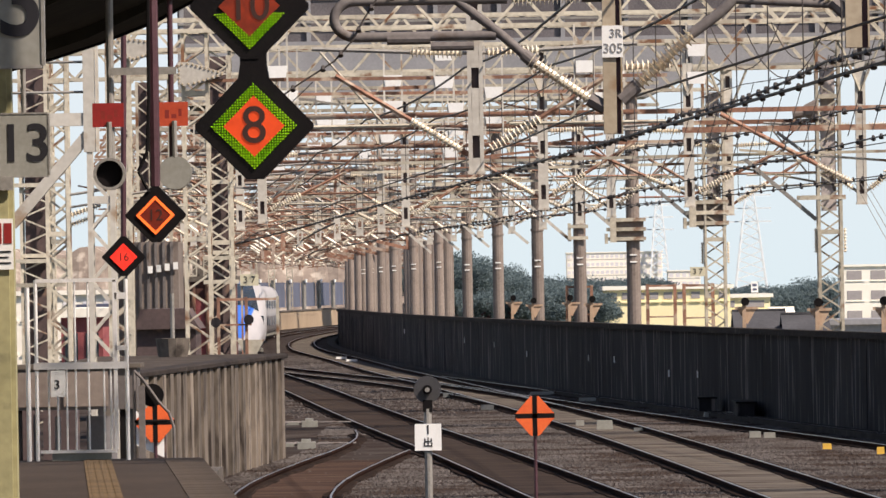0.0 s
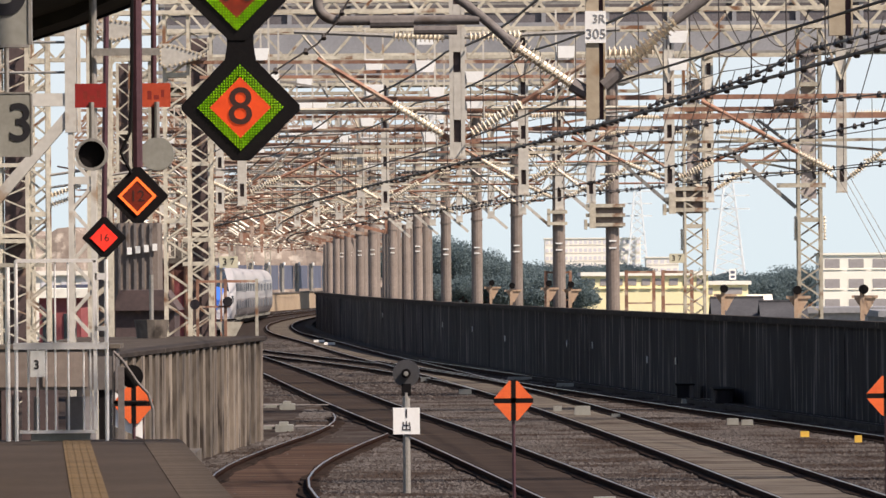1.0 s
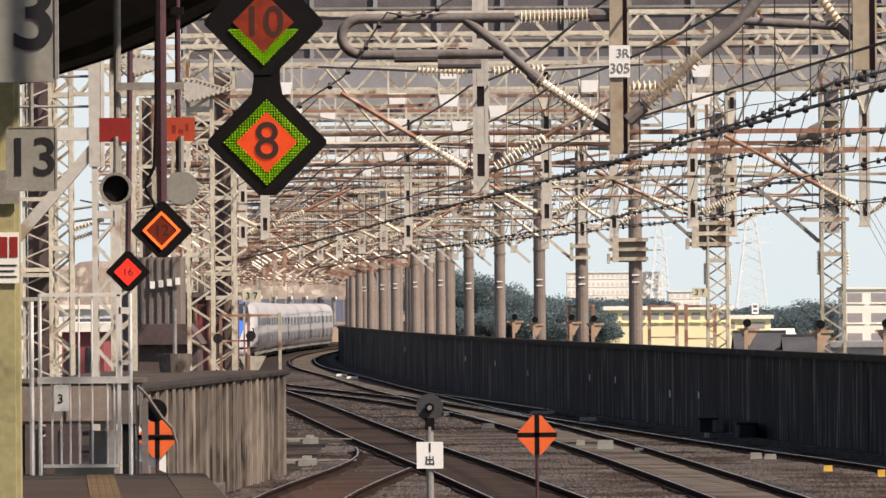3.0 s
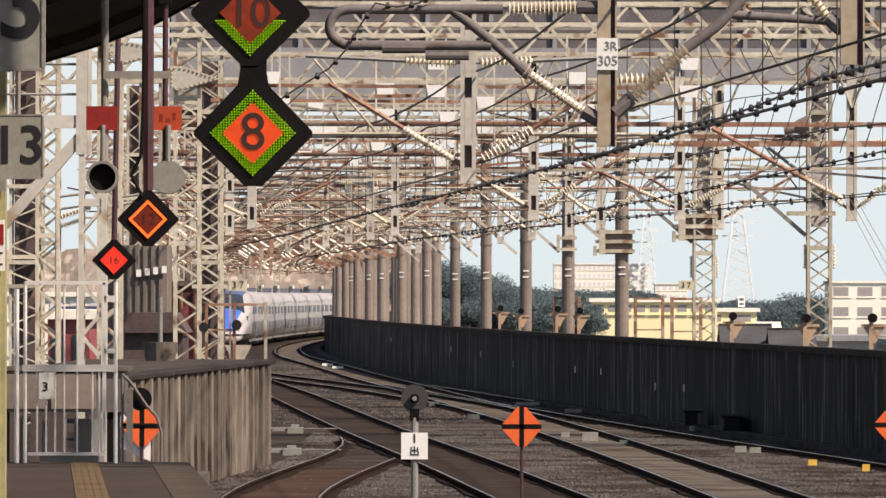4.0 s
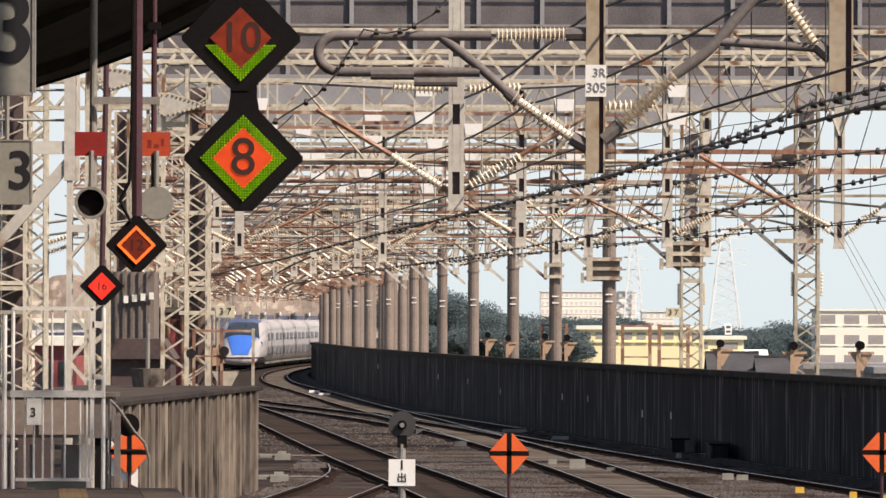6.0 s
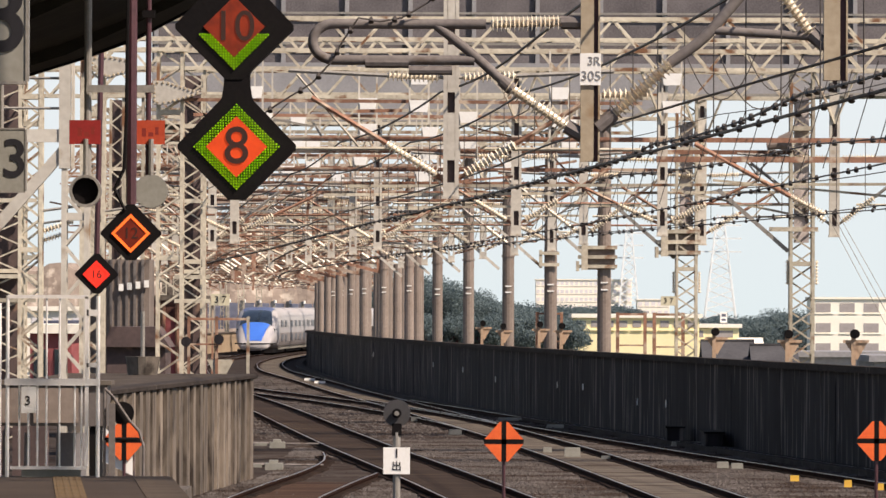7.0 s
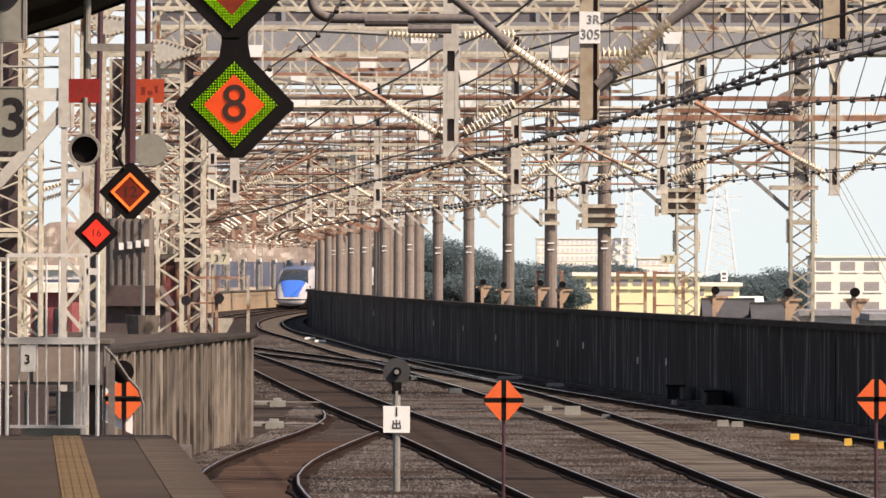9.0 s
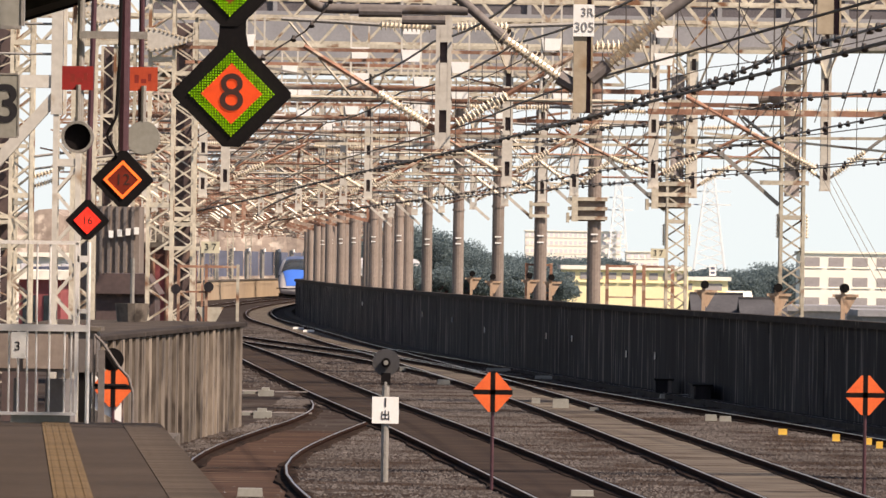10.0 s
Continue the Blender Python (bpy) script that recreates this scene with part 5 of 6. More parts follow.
for x in (-0.5, 0.1):
    part("door", Shape().box(x - 0.27, -0.03, 0.46, x + 0.27, -0.0, 0.88), GREYPOLE, cabinet)
under = thing("cable_rack", "dark cable rack and boxes beyond the gate", "cable rack", pose(-4.7, 84, 0.0))
for x in (-1.1, -0.55):
    part("box", Shape().box(x, 0, -0.2, x + 0.42, 0.5, 1.6 + 0.2 * math.sin(9 * x)), DARKWEB, under)
part("panel", Shape().box(0.04, -0.9, 0.9, 0.41, -0.85, 1.62), CABINETGREY, under, "mid grey steel panel")
part("panel", Shape().box(-0.35, -0.9, 0.9, -0.28, -0.85, 1.62), CABINETGREY, under, "mid grey steel panel")
ped = solo("walkway", Shape().box(-7, 74.6, 0.4, -3.1, 86, 0.9), CAP, "concrete walkway beyond the platform end", "walkway", kind="structure")

# ---- fence of ribbed boards ----
fx0, fy0, fx1, fy1 = -5.25, 103.0, -3.62, 131.0
fence_len = math.hypot(fx1 - fx0, fy1 - fy0)
fence_turn = -math.degrees(math.atan2(fx1 - fx0, fy1 - fy0))
bf = thing("board_fence", "weathered ribbed board fence with a dark cap beside the track", "fence", pose(fx0, fy0, 0, 0, 0, fence_turn))
nb, fr = 24, random.Random(3)
step = fence_len / nb
board_me = []
for k in range(6):
    w, d = step * fr.uniform(0.42, 0.62), fr.uniform(0.09, 0.14)
    board_me.append(Shape().box(-0.03, fr.uniform(0, 0.05), -0.5, d, w, 1.81).box(-0.05, w, -0.5, -0.01, step + 0.05, 1.81).mesh("board", BOARDS))
for i in range(nb):
    part("board", board_me[fr.randrange(6)], None, bf, m=pose(fr.uniform(-0.015, 0.015), step * i, 0, fr.uniform(-0.25, 0.25)))
part("cap", Shape().loft([[(-0.25, y, 1.9), (-0.25, y, 1.82), (0.1, y, 1.8), (0.16, y, 1.82), (0.16, y, 1.88), (0.12, y, 1.9)] for y in (-0.4, 0.0, fence_len, fence_len + 0.05)]), DARKCAP, bf, "dark stained cap")
deck = Shape().solid([(x, y, z) for z in (1.76, 1.895) for x, y in ((fx0 - 0.24, fy0), (fx1 - 0.24, fy1), (-7.2, fy1 + 0.4), (-7.2, fy0))], [(0, 1, 2, 3), (4, 5, 6, 7), (0, 1, 5, 4), (1, 2, 6, 5), (2, 3, 7, 6), (3, 0, 4, 7)])
solo("service_deck", deck, DECKTOP, "weathered grey concrete deck behind the board fence", "deck", kind="structure")
part("end_board", Shape().box(-0.5, fence_len, -0.5, 0.06, fence_len + 0.08, 1.72), BOARDS, bf)
part("post", Shape().box(0.14, 3.9, -0.5, 0.26, 4.05, 1.17), DARKWEB, bf, "dark rusty post")
part("front_board", Shape().box(-0.5, -0.08, -0.5, 0.06, -0.0, 1.72), BOARDS, bf)


# ---- small signals and markers on the ballast ----
def cross_marker(x, y, z, label, white=False):
    ob = thing("cross_marker", label, "track marker", pose(x, y, 0), "orange cross markers")
    part("post", Shape().rod((0, 0.02, -0.25), (0, 0.02, z + 0.2), 0.025, 8), MAROON, ob)
    for sx in (-1, 1):
        for sz in (-1, 1):
            g = 0.035
            part("quarter", Shape().prism([(sx * g, z + sz * g), (sx * 0.275, z + sz * g), (sx * 0.06, z + sz * 0.28), (sx * g, z + sz * 0.28)], -0.03, -0.015), ORANGE, ob)
    part("cross_arm", Shape().box(-0.28, -0.026, z - 0.035, 0.28, -0.012, z + 0.035).box(-0.035, -0.026, z - 0.28, 0.035, -0.012, z + 0.28), BLACK, ob, "black cross")
    if white:
        part("backing", Shape().prism([(-0.36, z - 0.28), (0.12, z - 0.5), (0.12, z - 0.2), (-0.3, z + 0.2)], 0.04, 0.05), WHITE, ob)
    return ob


cross_marker(0.955, 96, 1.28, "orange cross marker on a slim rusty post in the ballast")
cross_marker(6.23, 96, 1.31, "orange cross marker on a slim rusty post in the ballast")
cross_marker(-4.42, 96, 1.28, "orange cross marker with a white backing behind the rail", True)

sig = thing("dwarf_signal", "dark round signal on a short grey post with a white plate", "signal", pose(-0.58, 99.2, -0.2))
part("post", Shape().rod((0, 0, 0), (0, 0, 1.55), 0.055, 10), GALV, sig)
part("foot", Shape().box(-0.14, -0.12, -0.05, 0.14, 0.12, 0.06), CAP, sig)
part("head", Shape().prism([(0.2 * math.cos(2 * math.pi * i / 24), 1.83 + 0.2 * math.sin(2 * math.pi * i / 24)) for i in range(24)], -0.02, 0.12), material("signal_grey", (0.06, 0.058, 0.06), rough=0.5, scale=3, fine=30), sig, "dark grey round head")
part("hood", Shape().rod((0, -0.2, 1.83), (0, -0.02, 1.83), 0.07, 14), BLACK, sig)
part("lens", Shape().rod((0, -0.215, 1.83), (0, -0.2, 1.83), 0.035, 12), GALV, sig)
part("bracket", Shape().box(-0.07, -0.05, 1.5, 0.07, 0.05, 1.68), BLACK, sig)
pl = part("number_plate", Shape().box(-0.195, -0.075, 0.94, 0.195, -0.06, 1.33), WHITE, sig, "white plate with black figures")
lettering("1", 0.19, INK, pl, pose(0, -0.079, 1.24) @ FACING, "numeral")
lettering("\u51fa", 0.15, INK, pl, pose(0, -0.079, 1.05) @ FACING, "character")


def ground_block(x, y, w, h, mat, name, label, category, group):
    ob = thing(name, label, category, pose(x, y, -0.12), group)
    part("block", Shape().loft([[(-w, -w * 0.8, 0), (w, -w * 0.8, 0), (w, w * 0.8, 0), (-w, w * 0.8, 0)], [(-w * 0.95, -w * 0.75, h), (w * 0.95, -w * 0.75, h), (w * 0.95, w * 0.75, h), (-w * 0.95, w * 0.75, h)]]), mat, ob)
    part("base", Shape().box(-w * 1.1, -w, -0.05, w * 1.1, w, 0.02), CAP, ob)
    return ob


for x, y, w, h in ((6.84, 129.5, 0.085, 0.13), (7.6, 125.2, 0.07, 0.15), (8.06, 123.2, 0.07, 0.14), (8.1, 120.7, 0.06, 0.14)):
    ground_block(x, y, w, h, YELLOW, "yellow_block", "yellow painted marker block on the ballast", "marker block", "yellow blocks on the ballast")
for x, y, w, h in ((3.02, 150.7, 0.18, 0.22), (2.54, 155, 0.1, 0.14), (5.92, 140.2, 0.12, 0.15), (6.2, 139.8, 0.12, 0.13), (-2.36, 92, 0.17, 0.13), (2.19, 93.9, 0.16, 0.1), (0.49, 177, 0.17, 0.15), (-0.6, 197.7, 0.15, 0.15), (3.4, 188, 0.35, 0.1), (2.2, 200, 0.4, 0.1), (6.0, 163, 0.35, 0.12), (3.7, 148, 0.1, 0.1)):
    ground_block(x, y, w, h, LIGHTGREY, "track_device", "pale metal track device box between the rails", "track device", "track devices on the ballast")
for x, y in ((-5.83, 311), (-5.16, 299.5)):
    ground_block(x, y, 0.25, 0.12, WHITE, "track_device", "white track device box between the far rails", "track device", "track devices on the ballast")
for x, y in ((-3.3, 138), (-3.75, 160)):
    pm = thing("point_machine", "pale point machine with rods beside the siding", "point machine", pose(x, y, -0.12), "point machines")
    part("case", Shape().box(-0.18, -0.3, 0, 0.18, 0.3, 0.14).box(-0.1, -0.2, 0.14, 0.08, 0.2, 0.2), LIGHTGREY, pm)
    part("rod", Shape().rod((0.2, 0, 0.1), (1.0, 0.2, 0.1), 0.022).rod((-0.2, 0, 0.1), (-0.8, -0.2, 0.1), 0.05), PIPEGREY, pm)
    part("cover", Shape().box(-0.75, -0.15, 0.05, -0.25, 0.15, 0.12), LIGHTGREY, pm)

for y, z in ((170, 0.82), (176, 0.78), (229, 1.15), (216, 0.95), (196, 1.0), (189, 1.02), (243, 1.2), (282, 1.3)):
    solo("barrier_tag", Shape().box(-0.03, -0.12, -0.09, 0, 0.12, 0.09), WHITE, "small white tag fixed on the black barrier", "tag", "tags on the barrier", m=pose(barrier_x(y) - 0.075, y, z))
for y, w in ((157.5, 2.6), (164.5, 1.2)):
    eb = thing("trackside_box", "black equipment box at the foot of the barrier", "equipment box", pose(barrier_x(y) - 0.55, y, 0.0), "boxes along the barrier")
    part("body", Shape().box(-0.2, 0, -0.25, 0.2, w, 0.3), BARRIER, eb)
    part("lid", Shape().box(-0.24, -0.04, 0.3, 0.24, w + 0.04, 0.34), BLACK, eb)

# ---- number boards "37" and lamps along the barrier ----
BOARD37 = material("cream_board", (0.62, 0.58, 0.42), (0.54, 0.5, 0.36), 0.6, scale=3, fine=20)
for x, y, z, side in ((5.92, 173.5, 3.4, 1), (-4.48, 140.2, 3.34, -1)):
    nb_ = thing("number_board", "small cream board with the figure 37", "sign", pose(x, y, z), "small 37 boards")
    part("board", Shape().box(-0.19, 0, -0.12, 0.19, 0.03, 0.12), BOARD37, nb_)
    lettering("3 7", 0.2, INK, nb_, pose(0, -0.005, 0) @ FACING, "numeral", bold=0.0)
    if side > 0:
        part("stem", Shape().rod((0.2, 0.04, 0.1), (0.2, 0.22, 3.36), 0.012, 6), GALV, nb_)
    else:
        part("stem", Shape().bar((-0.16, 0.06, -3.6), (-0.16, 0.06, 0.1), 0.04), RUSTY, nb_)
for y, base in ((227.4, 2.05), (219.4, 1.97), (206.7, 2.06), (200.0, 2.03), (164.8, 1.98), (152.6, 1.97), (143.2, 2.01)):
    xx = barrier_x(y) + 0.45
    lamp = thing("barrier_signal", "dark round signal on a tan bracket above the barrier", "signal", pose(xx, y, base), "signals along the barrier")
    part("bracket", Shape().bar((-0.03, 0, -0.3), (-0.03, 0, 0.62), 0.09).bar((-0.25, 0, 0.5), (0.3, 0, 0.5), 0.06).solid([(-0.22, 0, 0.5), (0.28, 0, 0.5), (0.05, 0, 0.1), (-0.22, 0.05, 0.5), (0.28, 0.05, 0.5), (0.05, 0.05, 0.1)], [(0, 1, 2), (5, 4, 3), (0, 2, 5, 3), (1, 4, 5, 2), (0, 3, 4, 1)]), TANSTEEL, lamp)
    part("head", Shape().prism([(0.1 * math.cos(2 * math.pi * i / 16), 0.66 + 0.1 * math.sin(2 * math.pi * i / 16)) for i in range(16)], -0.1, 0.1), BLACK, lamp, "black round head")
    part("foot", Shape().box(-0.2, -0.05, -0.35, 0.2, 0.05, -0.3), WHITE, lamp)
for ya in (208.2, 185.7, 177.3):
    hf = thing("access_frame", "rusty steel access frame behind the barrier", "frame", pose(barrier_x(ya) + 0.5, ya, 1.2), "access frames")
    for x in (0, 0.75):
        part("upright", Shape().bar((x, 0, 0), (x, 0, 1.9), 0.09), RUSTY, hf)
    part("rail", Shape().bar((0, 0, 1.85), (0.75, 0, 1.85), 0.06), RUSTY, hf)
    part("rail", Shape().bar((0, 0, 1.0), (0.75, 0, 1.0), 0.04), RUSTY, hf)

# lamps and cage behind the board fence
cage = thing("rusty_cage", "rusty steel cage frame with round signals behind the fence", "frame", pose(-4.35, 134, 0.95))
for x in (-0.55, 0.0, 0.62):
    part("upright", Shape().bar((x, 0, -1.3), (x, 0, 2.05), 0.06), RUSTY if x < 0.5 else STEEL, cage)
part("rail", Shape().bar((-0.55, 0, 2.0), (0.62, 0, 2.0), 0.05).bar((-0.66, 0, 1.5), (0.1, 0, 1.5), 0.035), RUSTY, cage)
part("signal_head", Shape().rod((0.05, -0.15, 1.6), (0.05, 0.1, 1.6), 0.1, 14, 0.07), BARRIER, cage)
part("signal_head", Shape().rod((-0.6, -0.15, 1.55), (-0.6, 0.1, 1.55), 0.1, 14, 0.07), BARRIER, cage)
part("bracket", Shape().solid([(-0.2, 0, 1.2), (0.35, 0, 1.2), (0.08, 0, 0.7), (-0.2, 0.05, 1.2), (0.35, 0.05, 1.2), (0.08, 0.05, 0.7)], [(0, 1, 2), (5, 4, 3), (0, 2, 5, 3), (1, 4, 5, 2), (0, 3, 4, 1)]), STEEL, cage)

# ---- cabin and clutter left of the tracks ----
cabin = thing("equipment_cabin", "grey ribbed equipment cabin beyond the platform", "cabin", pose(-8.5, 172, -0.5))
part("wall", Shape().box(-0.4, 0, 0, 1.2, 3, 4.9), GREYPOLE, cabin)
for i in range(8):
    part("rib", Shape().box(-0.4 + 0.2 * i, -0.06, 0, -0.33 + 0.2 * i, 0, 4.9), PIPEGREY, cabin)
for i in range(4):
    part("vent", Shape().box(0.43 + 0.215 * i, -0.14, 4.1 + 0.03 * i, 0.55 + 0.215 * i, -0.06, 4.28 + 0.03 * i), WHITE, cabin, "white vent")
red = thing("relay_house", "dull red brown relay house with rusty pipes beside the track", "relay house", pose(-7.65, 196, -0.5))
part("wall", Shape().box(-0.78, 0, 0, 0.78, 7, 3.9), material("red_brown_cladding", (0.15, 0.065, 0.05), (0.08, 0.035, 0.03), 0.8, scale=0.7, fine=7, wear=(0.3, 0.25, 0.2), wear_at=0.62), red)
part("roof", Shape().box(-0.86, -0.1, 3.9, 0.86, 7.1, 4.05), CAP, red)
for x in (-0.6, -0.25, 0.15, 0.5):
    part("pipe", Shape().rod((x, -0.12, 0), (x, -0.12, 3.8), 0.06, 8), RUSTY, red)
part("door", Shape().box(-0.2, -0.06, 1.5, 0.35, 0, 3.4), BRICKRED, red)
block = solo("dark_shed", Shape().box(-7.3, 150, -0.5, -6.0, 153, 2.3).prism([(-7.4, 2.3), (-5.9, 2.3), (-6.2, 2.75), (-7.2, 2.75)], 149.8, 153.2), DARKWEB, "dark brown shed behind the fence", "shed")
pot = thing("concrete_tub", "pale concrete tub with a pipe behind the fence", "tub", pose(-5.55, 128, 1.895))
part("tub", Shape().rod((0, 0, 0), (0, 0, 0.35), 0.28, 14, 0.33), CAP, pot)
part("pipe", Shape().rod((0, 0, 0.3), (0, 0, 1.2), 0.04, 8), GALV, pot)


# ---- town ----
def building(name, label, x0, x1, y, z1, mat, floors, bays, roof, sink=-9.0, depth=14.0, group="town buildings", floor_h=3.0, pane=None):
    ob = thing(name, label, "building", pose(0, y, 0), group)
    part("wall", Shape().box(x0, 0, sink, x1, depth, z1), mat, ob)
    part("roof", Shape().box(x0 - 0.3, -0.3, z1, x1 + 0.3, depth + 0.3, z1 + 0.35), roof, ob)
    bw = (x1 - x0) / bays
    w_me = Shape().box(0, -0.05, 0, bw * 0.62, 0.05, floor_h * 0.45).mesh("window", pane or GLASS)
    s_me = Shape().box(-0.1, -0.16, 0, bw * 0.75, 0, 0.12).mesh("balcony", mat)
    for f in range(floors):
        z = z1 - floor_h * (f + 1) + floor_h * 0.35
        for i in range(bays):
            w = part("window", w_me, None, ob, m=pose(x0 + bw * (i + 0.18), 0, z))
            part("sill", s_me, None, w, m=pose(0, 0, -0.3))
    return ob


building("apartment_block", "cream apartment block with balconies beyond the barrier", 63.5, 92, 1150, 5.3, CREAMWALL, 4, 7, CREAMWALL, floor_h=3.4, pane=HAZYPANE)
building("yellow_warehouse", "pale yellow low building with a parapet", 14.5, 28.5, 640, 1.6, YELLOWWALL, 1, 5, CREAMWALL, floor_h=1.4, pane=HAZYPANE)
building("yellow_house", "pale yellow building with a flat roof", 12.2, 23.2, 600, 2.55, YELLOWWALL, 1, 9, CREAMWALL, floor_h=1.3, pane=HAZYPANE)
building("grey_shed", "low grey shed roof beyond the barrier", 22.5, 34, 440, 0.2, ROOFGREY, 1, 4, ROOFGREY)
building("grey_shed", "pale grey shed beyond the barrier", 24.5, 38, 380, 0.35, ROOFGREY, 1, 4, ROOFGREY)
building("far_apartments", "white apartment tower far away, paled for haze", 33.5, 66, 2300, 13.6, FARWALL, 6, 20, FARWALL, floor_h=2.7, pane=FARGLASS)
building("far_apartments", "white apartment slab far away, paled for haze", 62, 72, 2100, 6.6, FARWALL, 2, 5, FARWALL, floor_h=2.7, pane=FARGLASS)
building("far_apartments", "building behind the platform end, paled for haze", -36, -22, 520, 3.0, FARWALL, 3, 9, FARWALL, floor_h=2.6, pane=FARGLASS)
building("red_warehouse", "dull red clad warehouse beyond the platform", -15.6, -14.0, 260, 2.2, BRICKRED, 1, 2, CREAMWALL)
building("blue_roof_house", "white house with a blue roof beyond the platform", -16.2, -12.6, 285, 2.3, CREAMWALL, 2, 3, BLUEPANEL, floor_h=2.0)
building("yellow_shop", "bright cream shop front beyond the platform", -14.2, -11.9, 300, 0.6, YELLOWWALL, 1, 2, CREAMWALL, floor_h=2.2)


def gabled_house(x0, x1, y, low, eaves, ridge, wall_mat, roof_mat, label):
    """A house whose gable roof slopes to the front and the back."""
    ob = thing("house", label, "house", pose(0, y, 0), "gabled houses beyond the barrier")
    part("wall", Shape().box(x0, 0, low, x1, 7, eaves), wall_mat, ob)
    e = 0.35
    part("roof", Shape().loft([[(x, -e, eaves - 0.1), (x, 3.5, ridge), (x, 7 + e, eaves - 0.1), (x, 7 + e, eaves + 0.1), (x, 3.5, ridge + 0.22), (x, -e, eaves + 0.1)] for x in (x0 - e, x1 + e)]), roof_mat, ob)
    part("ridge_cap", Shape().box(x0 - e, 3.35, ridge + 0.2, x1 + e, 3.65, ridge + 0.32), roof_mat, ob)
    for i in range(3):
        w = (x1 - x0) / 3
        part("window", Shape().box(x0 + w * (i + 0.25), -0.05, eaves - 1.3, x0 + w * (i + 0.75), 0.05, eaves - 0.4), HAZYPANE, ob)


DARKROOF = material("dark_tile_roof", (0.085, 0.085, 0.09), (0.05, 0.05, 0.055), 0.8, scale=0.6, fine=5, bump=0.2, spec=0.2)
gabled_house(17.6, 20.4, 440, -9, -0.5, 1.0, CREAMWALL, DARKROOF, "cream house with a dark tiled gable roof")
gabled_house(20.6, 23.0, 436, -9, -0.7, 0.75, FARWALL, DARKROOF, "pale house with a low dark tiled roof")
gabled_house(21.3, 22.4, 470, -9, 0.45, 1.0, FARWALL, FARWALL, "small white house with a pale gable roof")
roof_sign = thing("rooftop_sign", "white sign box with dark marks on a yellow building's roof", "sign", pose(27.1, 641, 1.95))
part("board", Shape().box(-0.32, 0, 0.12, 0.32, 0.25, 1.15), WHITE, roof_sign)
part("leg", Shape().box(-0.28, 0.05, 0, -0.2, 0.2, 0.12), GALV, roof_sign)
part("leg", Shape().box(0.2, 0.05, 0, 0.28, 0.2, 0.12), GALV, roof_sign)
part("mark", Shape().box(-0.2, -0.02, 0.7, 0.2, 0, 0.95), BLUEPANEL, roof_sign, "dark bar")
part("mark", Shape().box(-0.2, -0.02, 0.3, 0.2, 0, 0.5), BLUEPANEL, roof_sign, "dark bar")


def lattice_tower(x, y, h, w, label):
    ob = thing("transmission_tower", label, "tower", pose(x, y, -9), "far towers")
    s = Shape()
    n = 14
    for i in range(n):
        z0, z1 = h * i / n, h * (i + 1) / n
        w0, w1 = w * (1 - 0.85 * i / n) / 2, w * (1 - 0.85 * (i + 1) / n) / 2
        for sx in (-1, 1):
            for sy in (-1, 1):
                s.bar((sx * w0, sy * w0, z0), (sx * w1, sy * w1, z1), 0.5)
        for sy in (-1, 1):
            s.bar((-w0, sy * w0, z0), (w1, sy * w1, z1), 0.3)
            s.bar((w0, sy * w0, z0), (-w1, sy * w1, z1), 0.3)
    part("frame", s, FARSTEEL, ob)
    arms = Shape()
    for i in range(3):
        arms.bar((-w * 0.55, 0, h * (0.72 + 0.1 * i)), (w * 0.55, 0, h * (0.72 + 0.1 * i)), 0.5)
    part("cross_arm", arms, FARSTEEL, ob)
    return ob


lattice_tower(65, 2300, 42, 9, "steel lattice tower far away, paled for haze")
lattice_tower(96, 2300, 45, 13, "power line tower far away, paled for haze")


def tree(x, y, h, w, seed):
    """A trunk with limbs and a ragged crown of small clumps."""
    r = random.Random(seed)
    ob = thing("tree", "dark green distant tree with bluish haze in its colour", "tree", pose(x, y, -9), "distant trees")
    t = Shape().rod((0, 0, 0), (0, 0, h * 0.6), 0.5, 6, 0.25)
    for i in range(4):
        a = 1.6 * i + r.random()
        t.rod((0, 0, h * (0.3 + 0.06 * i)), (w * 0.4 * math.cos(a), w * 0.4 * math.sin(a), h * (0.55 + 0.06 * i)), 0.2, 5, 0.1)
    part("trunk", t, MAROON, ob)
    c = Shape()
    puffs = [(r.uniform(0, 6.28), r.uniform(-0.75, 0.9), r.uniform(0.35, 0.72), r.uniform(0.28, 0.5)) for _ in range(16)]
    leaf = 1.0 if h > 8 else 0.5
    for i in range(6500):
        a, b, q, k = puffs[i % 16]
        u, v, m = r.uniform(0, 6.28), r.uniform(-1, 1), k * r.random() ** 0.4
        e, f = math.sqrt(1 - b * b), math.sqrt(1 - v * v)
        p = Vector((w * (q * math.cos(a) * e + m * math.cos(u) * f), w * (q * math.sin(a) * e + m * math.sin(u) * f), h * 0.62 + h * 0.36 * (q * b + 0.9 * m * v)))
        g = Vector((r.uniform(-1, 1), r.uniform(-1, 1), r.uniform(-1, 1))) * (0.2 * leaf)
        d = Vector((r.uniform(-1, 1), r.uniform(-1, 1), r.uniform(-1, 1))) * (0.15 * leaf)
        c.solid([p - g, p + d, p + g, p - d], [(0, 1, 2), (0, 2, 3)])
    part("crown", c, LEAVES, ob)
    return ob


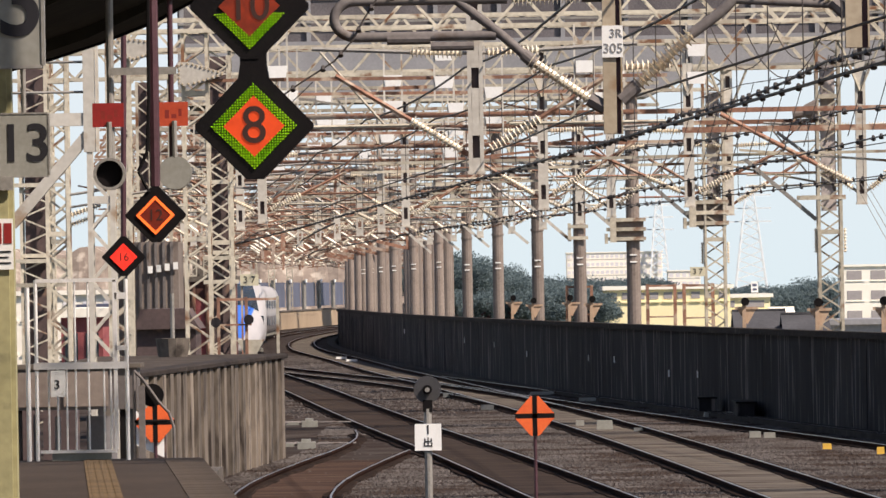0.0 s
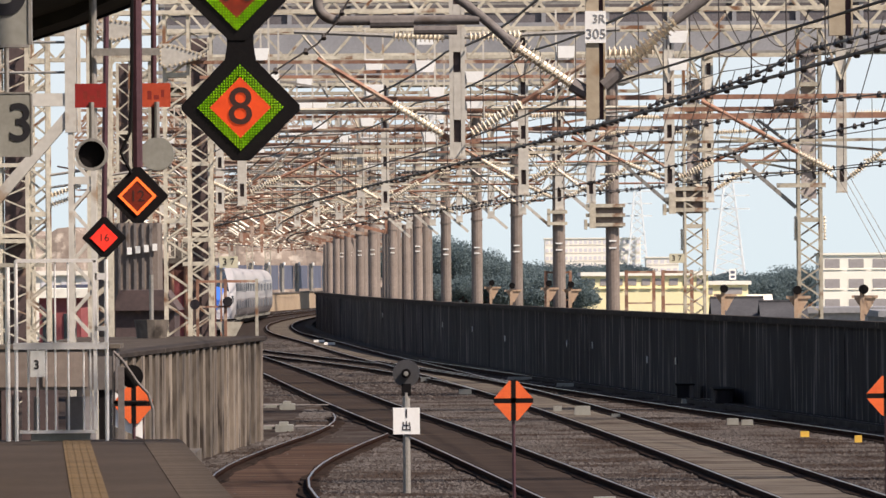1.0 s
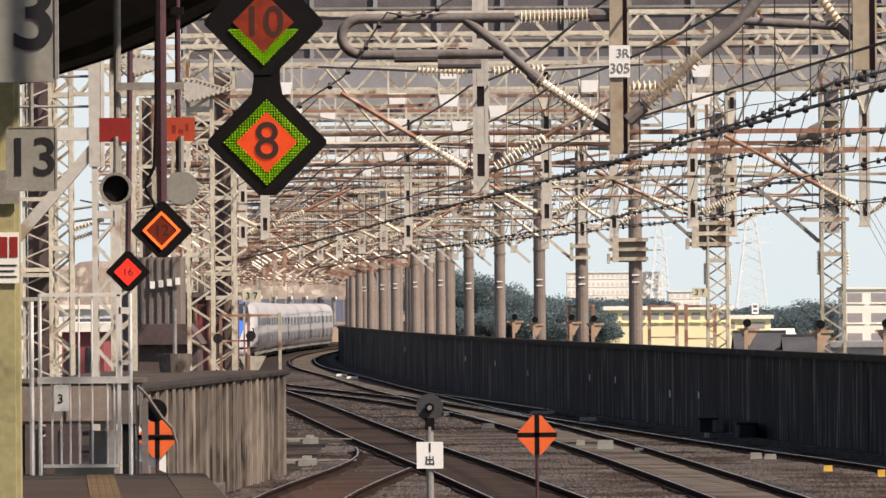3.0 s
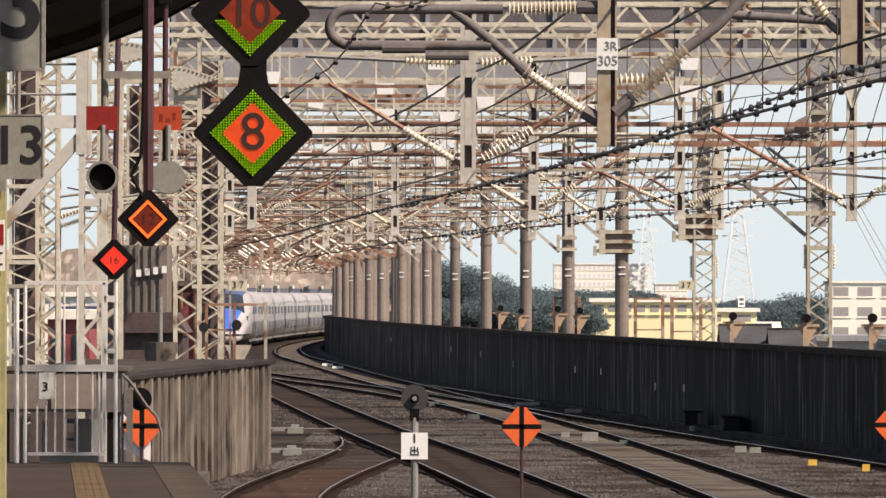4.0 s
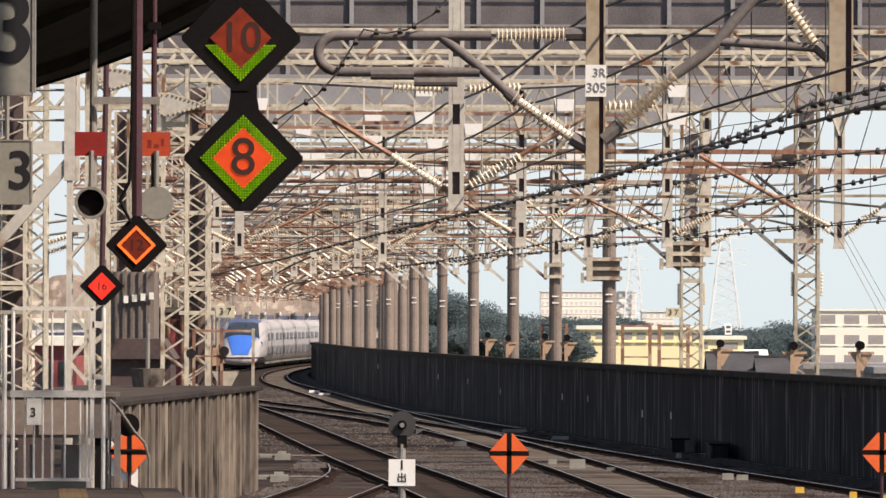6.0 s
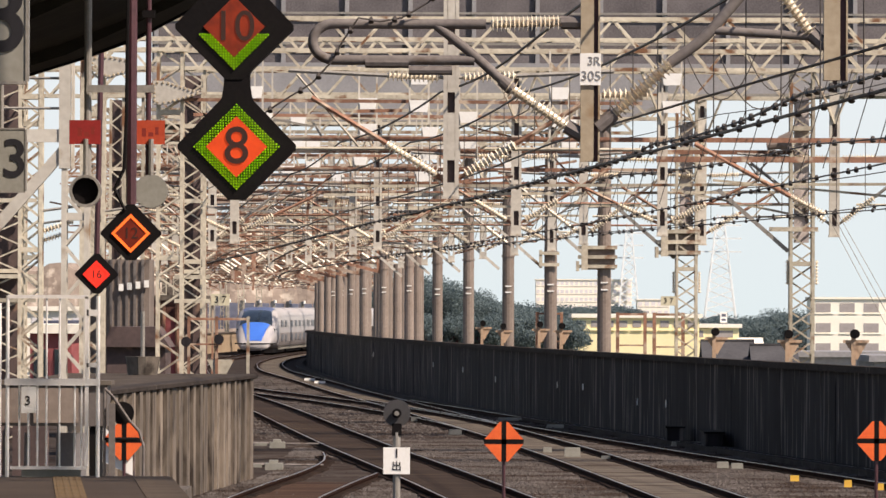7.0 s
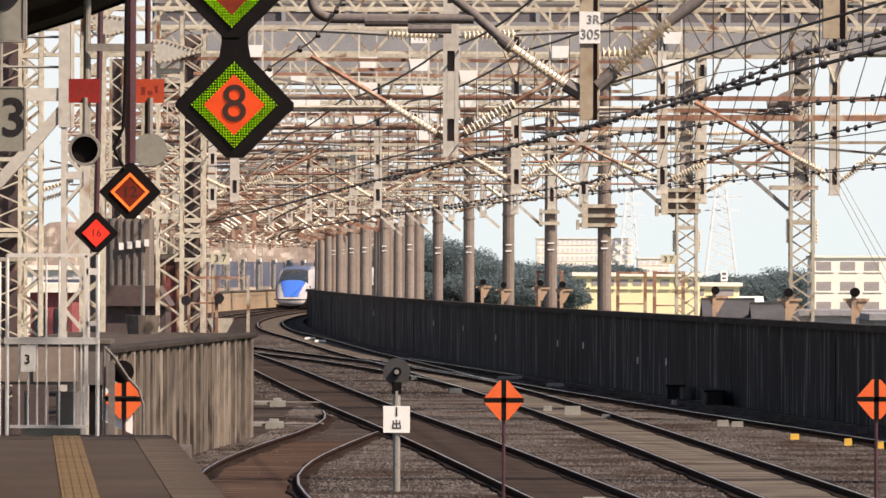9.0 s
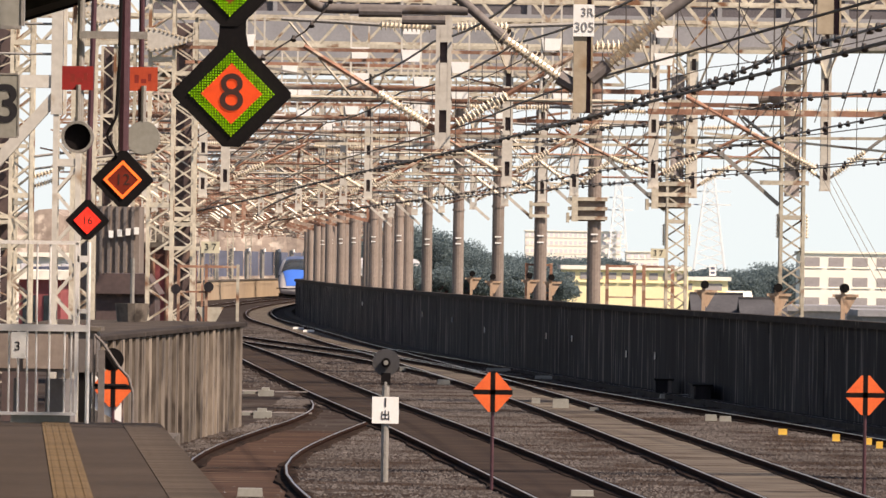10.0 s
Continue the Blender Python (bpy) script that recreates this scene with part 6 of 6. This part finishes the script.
TREES = [tree(0, 0, 13 + 1.5 * k, 5.5 + k, 50 + k) for k in range(4)]
rt = random.Random(9)
for k, t0 in enumerate(TREES):
    t0.matrix_basis = pose(10 + 26 * k, 1250 + 7 * k, -11 - 1.5 * k)
def wood_top(x):
    return smooth_path([(-20, 8), (-4, 10.2), (0.8, 9.6), (3.4, 8.0), (7, 7.2), (11, 5.6), (14, 5.0), (20, 4.9), (28, 4.9), (35, 5.0), (38, 3.6), (44, 3.1), (52, 3.2), (57, 3.3), (60, 2.5), (64, 4.0), (67, 3.4), (71, 0.0), (110, -1.0)], x)


for i in range(100):
    x = -8 + 84 * i / 99 + rt.uniform(-1.0, 1.0)
    o = copy_thing(TREES[i % 4], pose(x, 1230 + rt.uniform(-20, 40), wood_top(x) - (13 + 1.5 * (i % 4)) + rt.uniform(-1.0, 0.7), 0, 0, rt.uniform(0, 360)))
BUSHES = [tree(0, 0, 4.6 + 0.5 * k, 2.2 + 0.2 * k, 80 + k) for k in range(2)]
for k, t0 in enumerate(BUSHES):
    t0.matrix_basis = pose(-1.6 + 1.2 * k, 588 + 3 * k, -1.7 - 0.3 * k)
for i in range(13):
    copy_thing(BUSHES[i % 2], pose(-1.0 + 1.05 * i, 590 + rt.uniform(-6, 6), -1.75 - 0.4 * (i % 2) + rt.uniform(-0.2, 0.2), 0, 0, rt.uniform(0, 360)))
solo("far_woods", Shape().loft([[(x, 1340, -9), (x, 1420, -9), (x, 1400, wood_top(x * 0.918) * 1.07 - 1.6 + 0.4 * math.sin(x * 0.9)), (x, 1350, wood_top(x * 0.918) * 1.07 - 2.2 + 0.4 * math.sin(x * 1.3))] for x in range(-12, 80, 1)]), LEAVES, "dark woods on the horizon with haze in their colour", "woods", kind="stuff")

# added mass that closes the sky gap behind the far gantries
hill = Shape().loft([[(x, 1300, -9), (x, 1500, -9), (x, 1480, h), (x, 1310, h - 0.6)] for x, h in [(-130 + 2.5 * i, 11.5 + 1.0 * math.sin(0.9 * i) + 0.6 * math.sin(2.3 * i) - max(0, (2.5 * i - 118) * 0.32)) for i in range(56)]])
solo("far_hillside", hill, HILLSIDE, "brown green hillside with houses far down the line, haze painted in", "hill", kind="stuff")

# overbridge far behind the gantries
bridge = thing("road_overbridge", "grey steel girder road bridge high above the line", "bridge", pose(0, 640, 0))
part("girder", Shape().prism([(-27, 21.0), (17, 21.0), (23, 23.6), (90, 24.4), (90, 26.5), (-27, 26.5)], 0, 8), ROOFGREY, bridge)
part("screen", Shape().box(-27, 0.5, 26.5, 90, 0.8, 37.5), material("grey_mesh", (0.17, 0.155, 0.162), (0.075, 0.068, 0.073), 0.9, scale=0.25, fine=6, bump=0.2), bridge, "grey mesh screen")
for i in range(20):
    part("screen_post", Shape().box(-26.8 + 6 * i, 0.1, 26.5, -26.4 + 6 * i, 0.45, 37.5), ROOFGREY, bridge)
for i in range(4):
    part("screen_rail", Shape().box(-27, 0.0, 28.2 + 2.9 * i, 90, 0.1, 28.4 + 2.9 * i), GALV, bridge)
part("flange", Shape().prism([(-27, 20.7), (17.1, 20.7), (23.1, 23.3), (90, 24.1), (90, 24.4), (23, 23.6), (17, 21.0), (-27, 21.0)], -0.6, 8.6), GALV, bridge)
for x in (-24, 62):
    part("pier", Shape().box(x - 2, 1, -9, x + 2, 7, 20.7 if x < 0 else 23.6), CAP, bridge)


# ---- loose stones on the ballast ----
def stones(count, y0, y1, size, left, right, seed):
    r = np.random.RandomState(seed)
    y = y0 + (y1 - y0) * r.rand(count) ** 0.8
    u = r.rand(count)
    lx, rx = np.array([left(v) for v in y]), np.array([right(v) for v in y])
    x = lx + (rx - lx) * u
    keep = np.ones(count, bool)
    for xf in (main_x, second_x):
        keep &= np.abs(x - np.array([xf(v) for v in y])) > (0.9 if xf is main_x else 0.86)
    keep &= ~((y < 150) & (np.abs(x - np.array([siding_x(v) for v in y])) < 0.85) & (r.rand(count) < 0.985))
    x, y = x[keep], y[keep]
    k = size * (0.5 + r.rand(len(x)))
    base = np.array([(1, 0, 0), (-0.5, 0.9, 0), (-0.5, -0.8, 0.1), (0.1, 0.1, 0.75), (0, 0, -0.5)])
    tri = np.array([(0, 1, 3), (1, 2, 3), (2, 0, 3), (1, 0, 4), (2, 1, 4), (0, 2, 4)])
    a = r.rand(len(x)) * 6.28
    c, s = np.cos(a)[:, None], np.sin(a)[:, None]
    jig = base[None] * (0.7 + 0.6 * r.rand(len(x), 5, 1))
    v = np.stack([jig[..., 0] * c - jig[..., 1] * s, jig[..., 0] * s + jig[..., 1] * c, jig[..., 2]], -1) * k[:, None, None]
    v += np.stack([x, y, np.full(len(x), -0.12)], -1)[:, None]
    f = (tri[None] + 5 * np.arange(len(x))[:, None, None]).reshape(-1, 3)
    me = bpy.data.meshes.new("ballast_stones")
    me.from_pydata(v.reshape(-1, 3).tolist(), [], f.tolist())
    me.materials.append(STONES)
    ob = new("ballast_stones", me)
    return tagged(ob, "loose grey brown crushed stones between the tracks", "ballast", kind="stuff")


stones(110000, 82, 170, 0.024, lambda y: siding_x(min(y, 150)) - 1.6, lambda y: barrier_x(y) - 0.8, 1)
stones(40000, 170, 330, 0.034, lambda y: main_x(y) - 3.5, lambda y: barrier_x(y) - 0.8, 2)


# ---- what moves ----
def motions():
    slowing = {16: 565.0, 17: 576.0, 18: 586.0, 19: 595.5, 20: 604.0}
    for i, car in enumerate(cars):
        walk(car, [(0.5 * k, car_pose(slowing.get(k, 300 + 33 * 0.5 * k) + PITCH * i)) for k in range(21)])


motions()
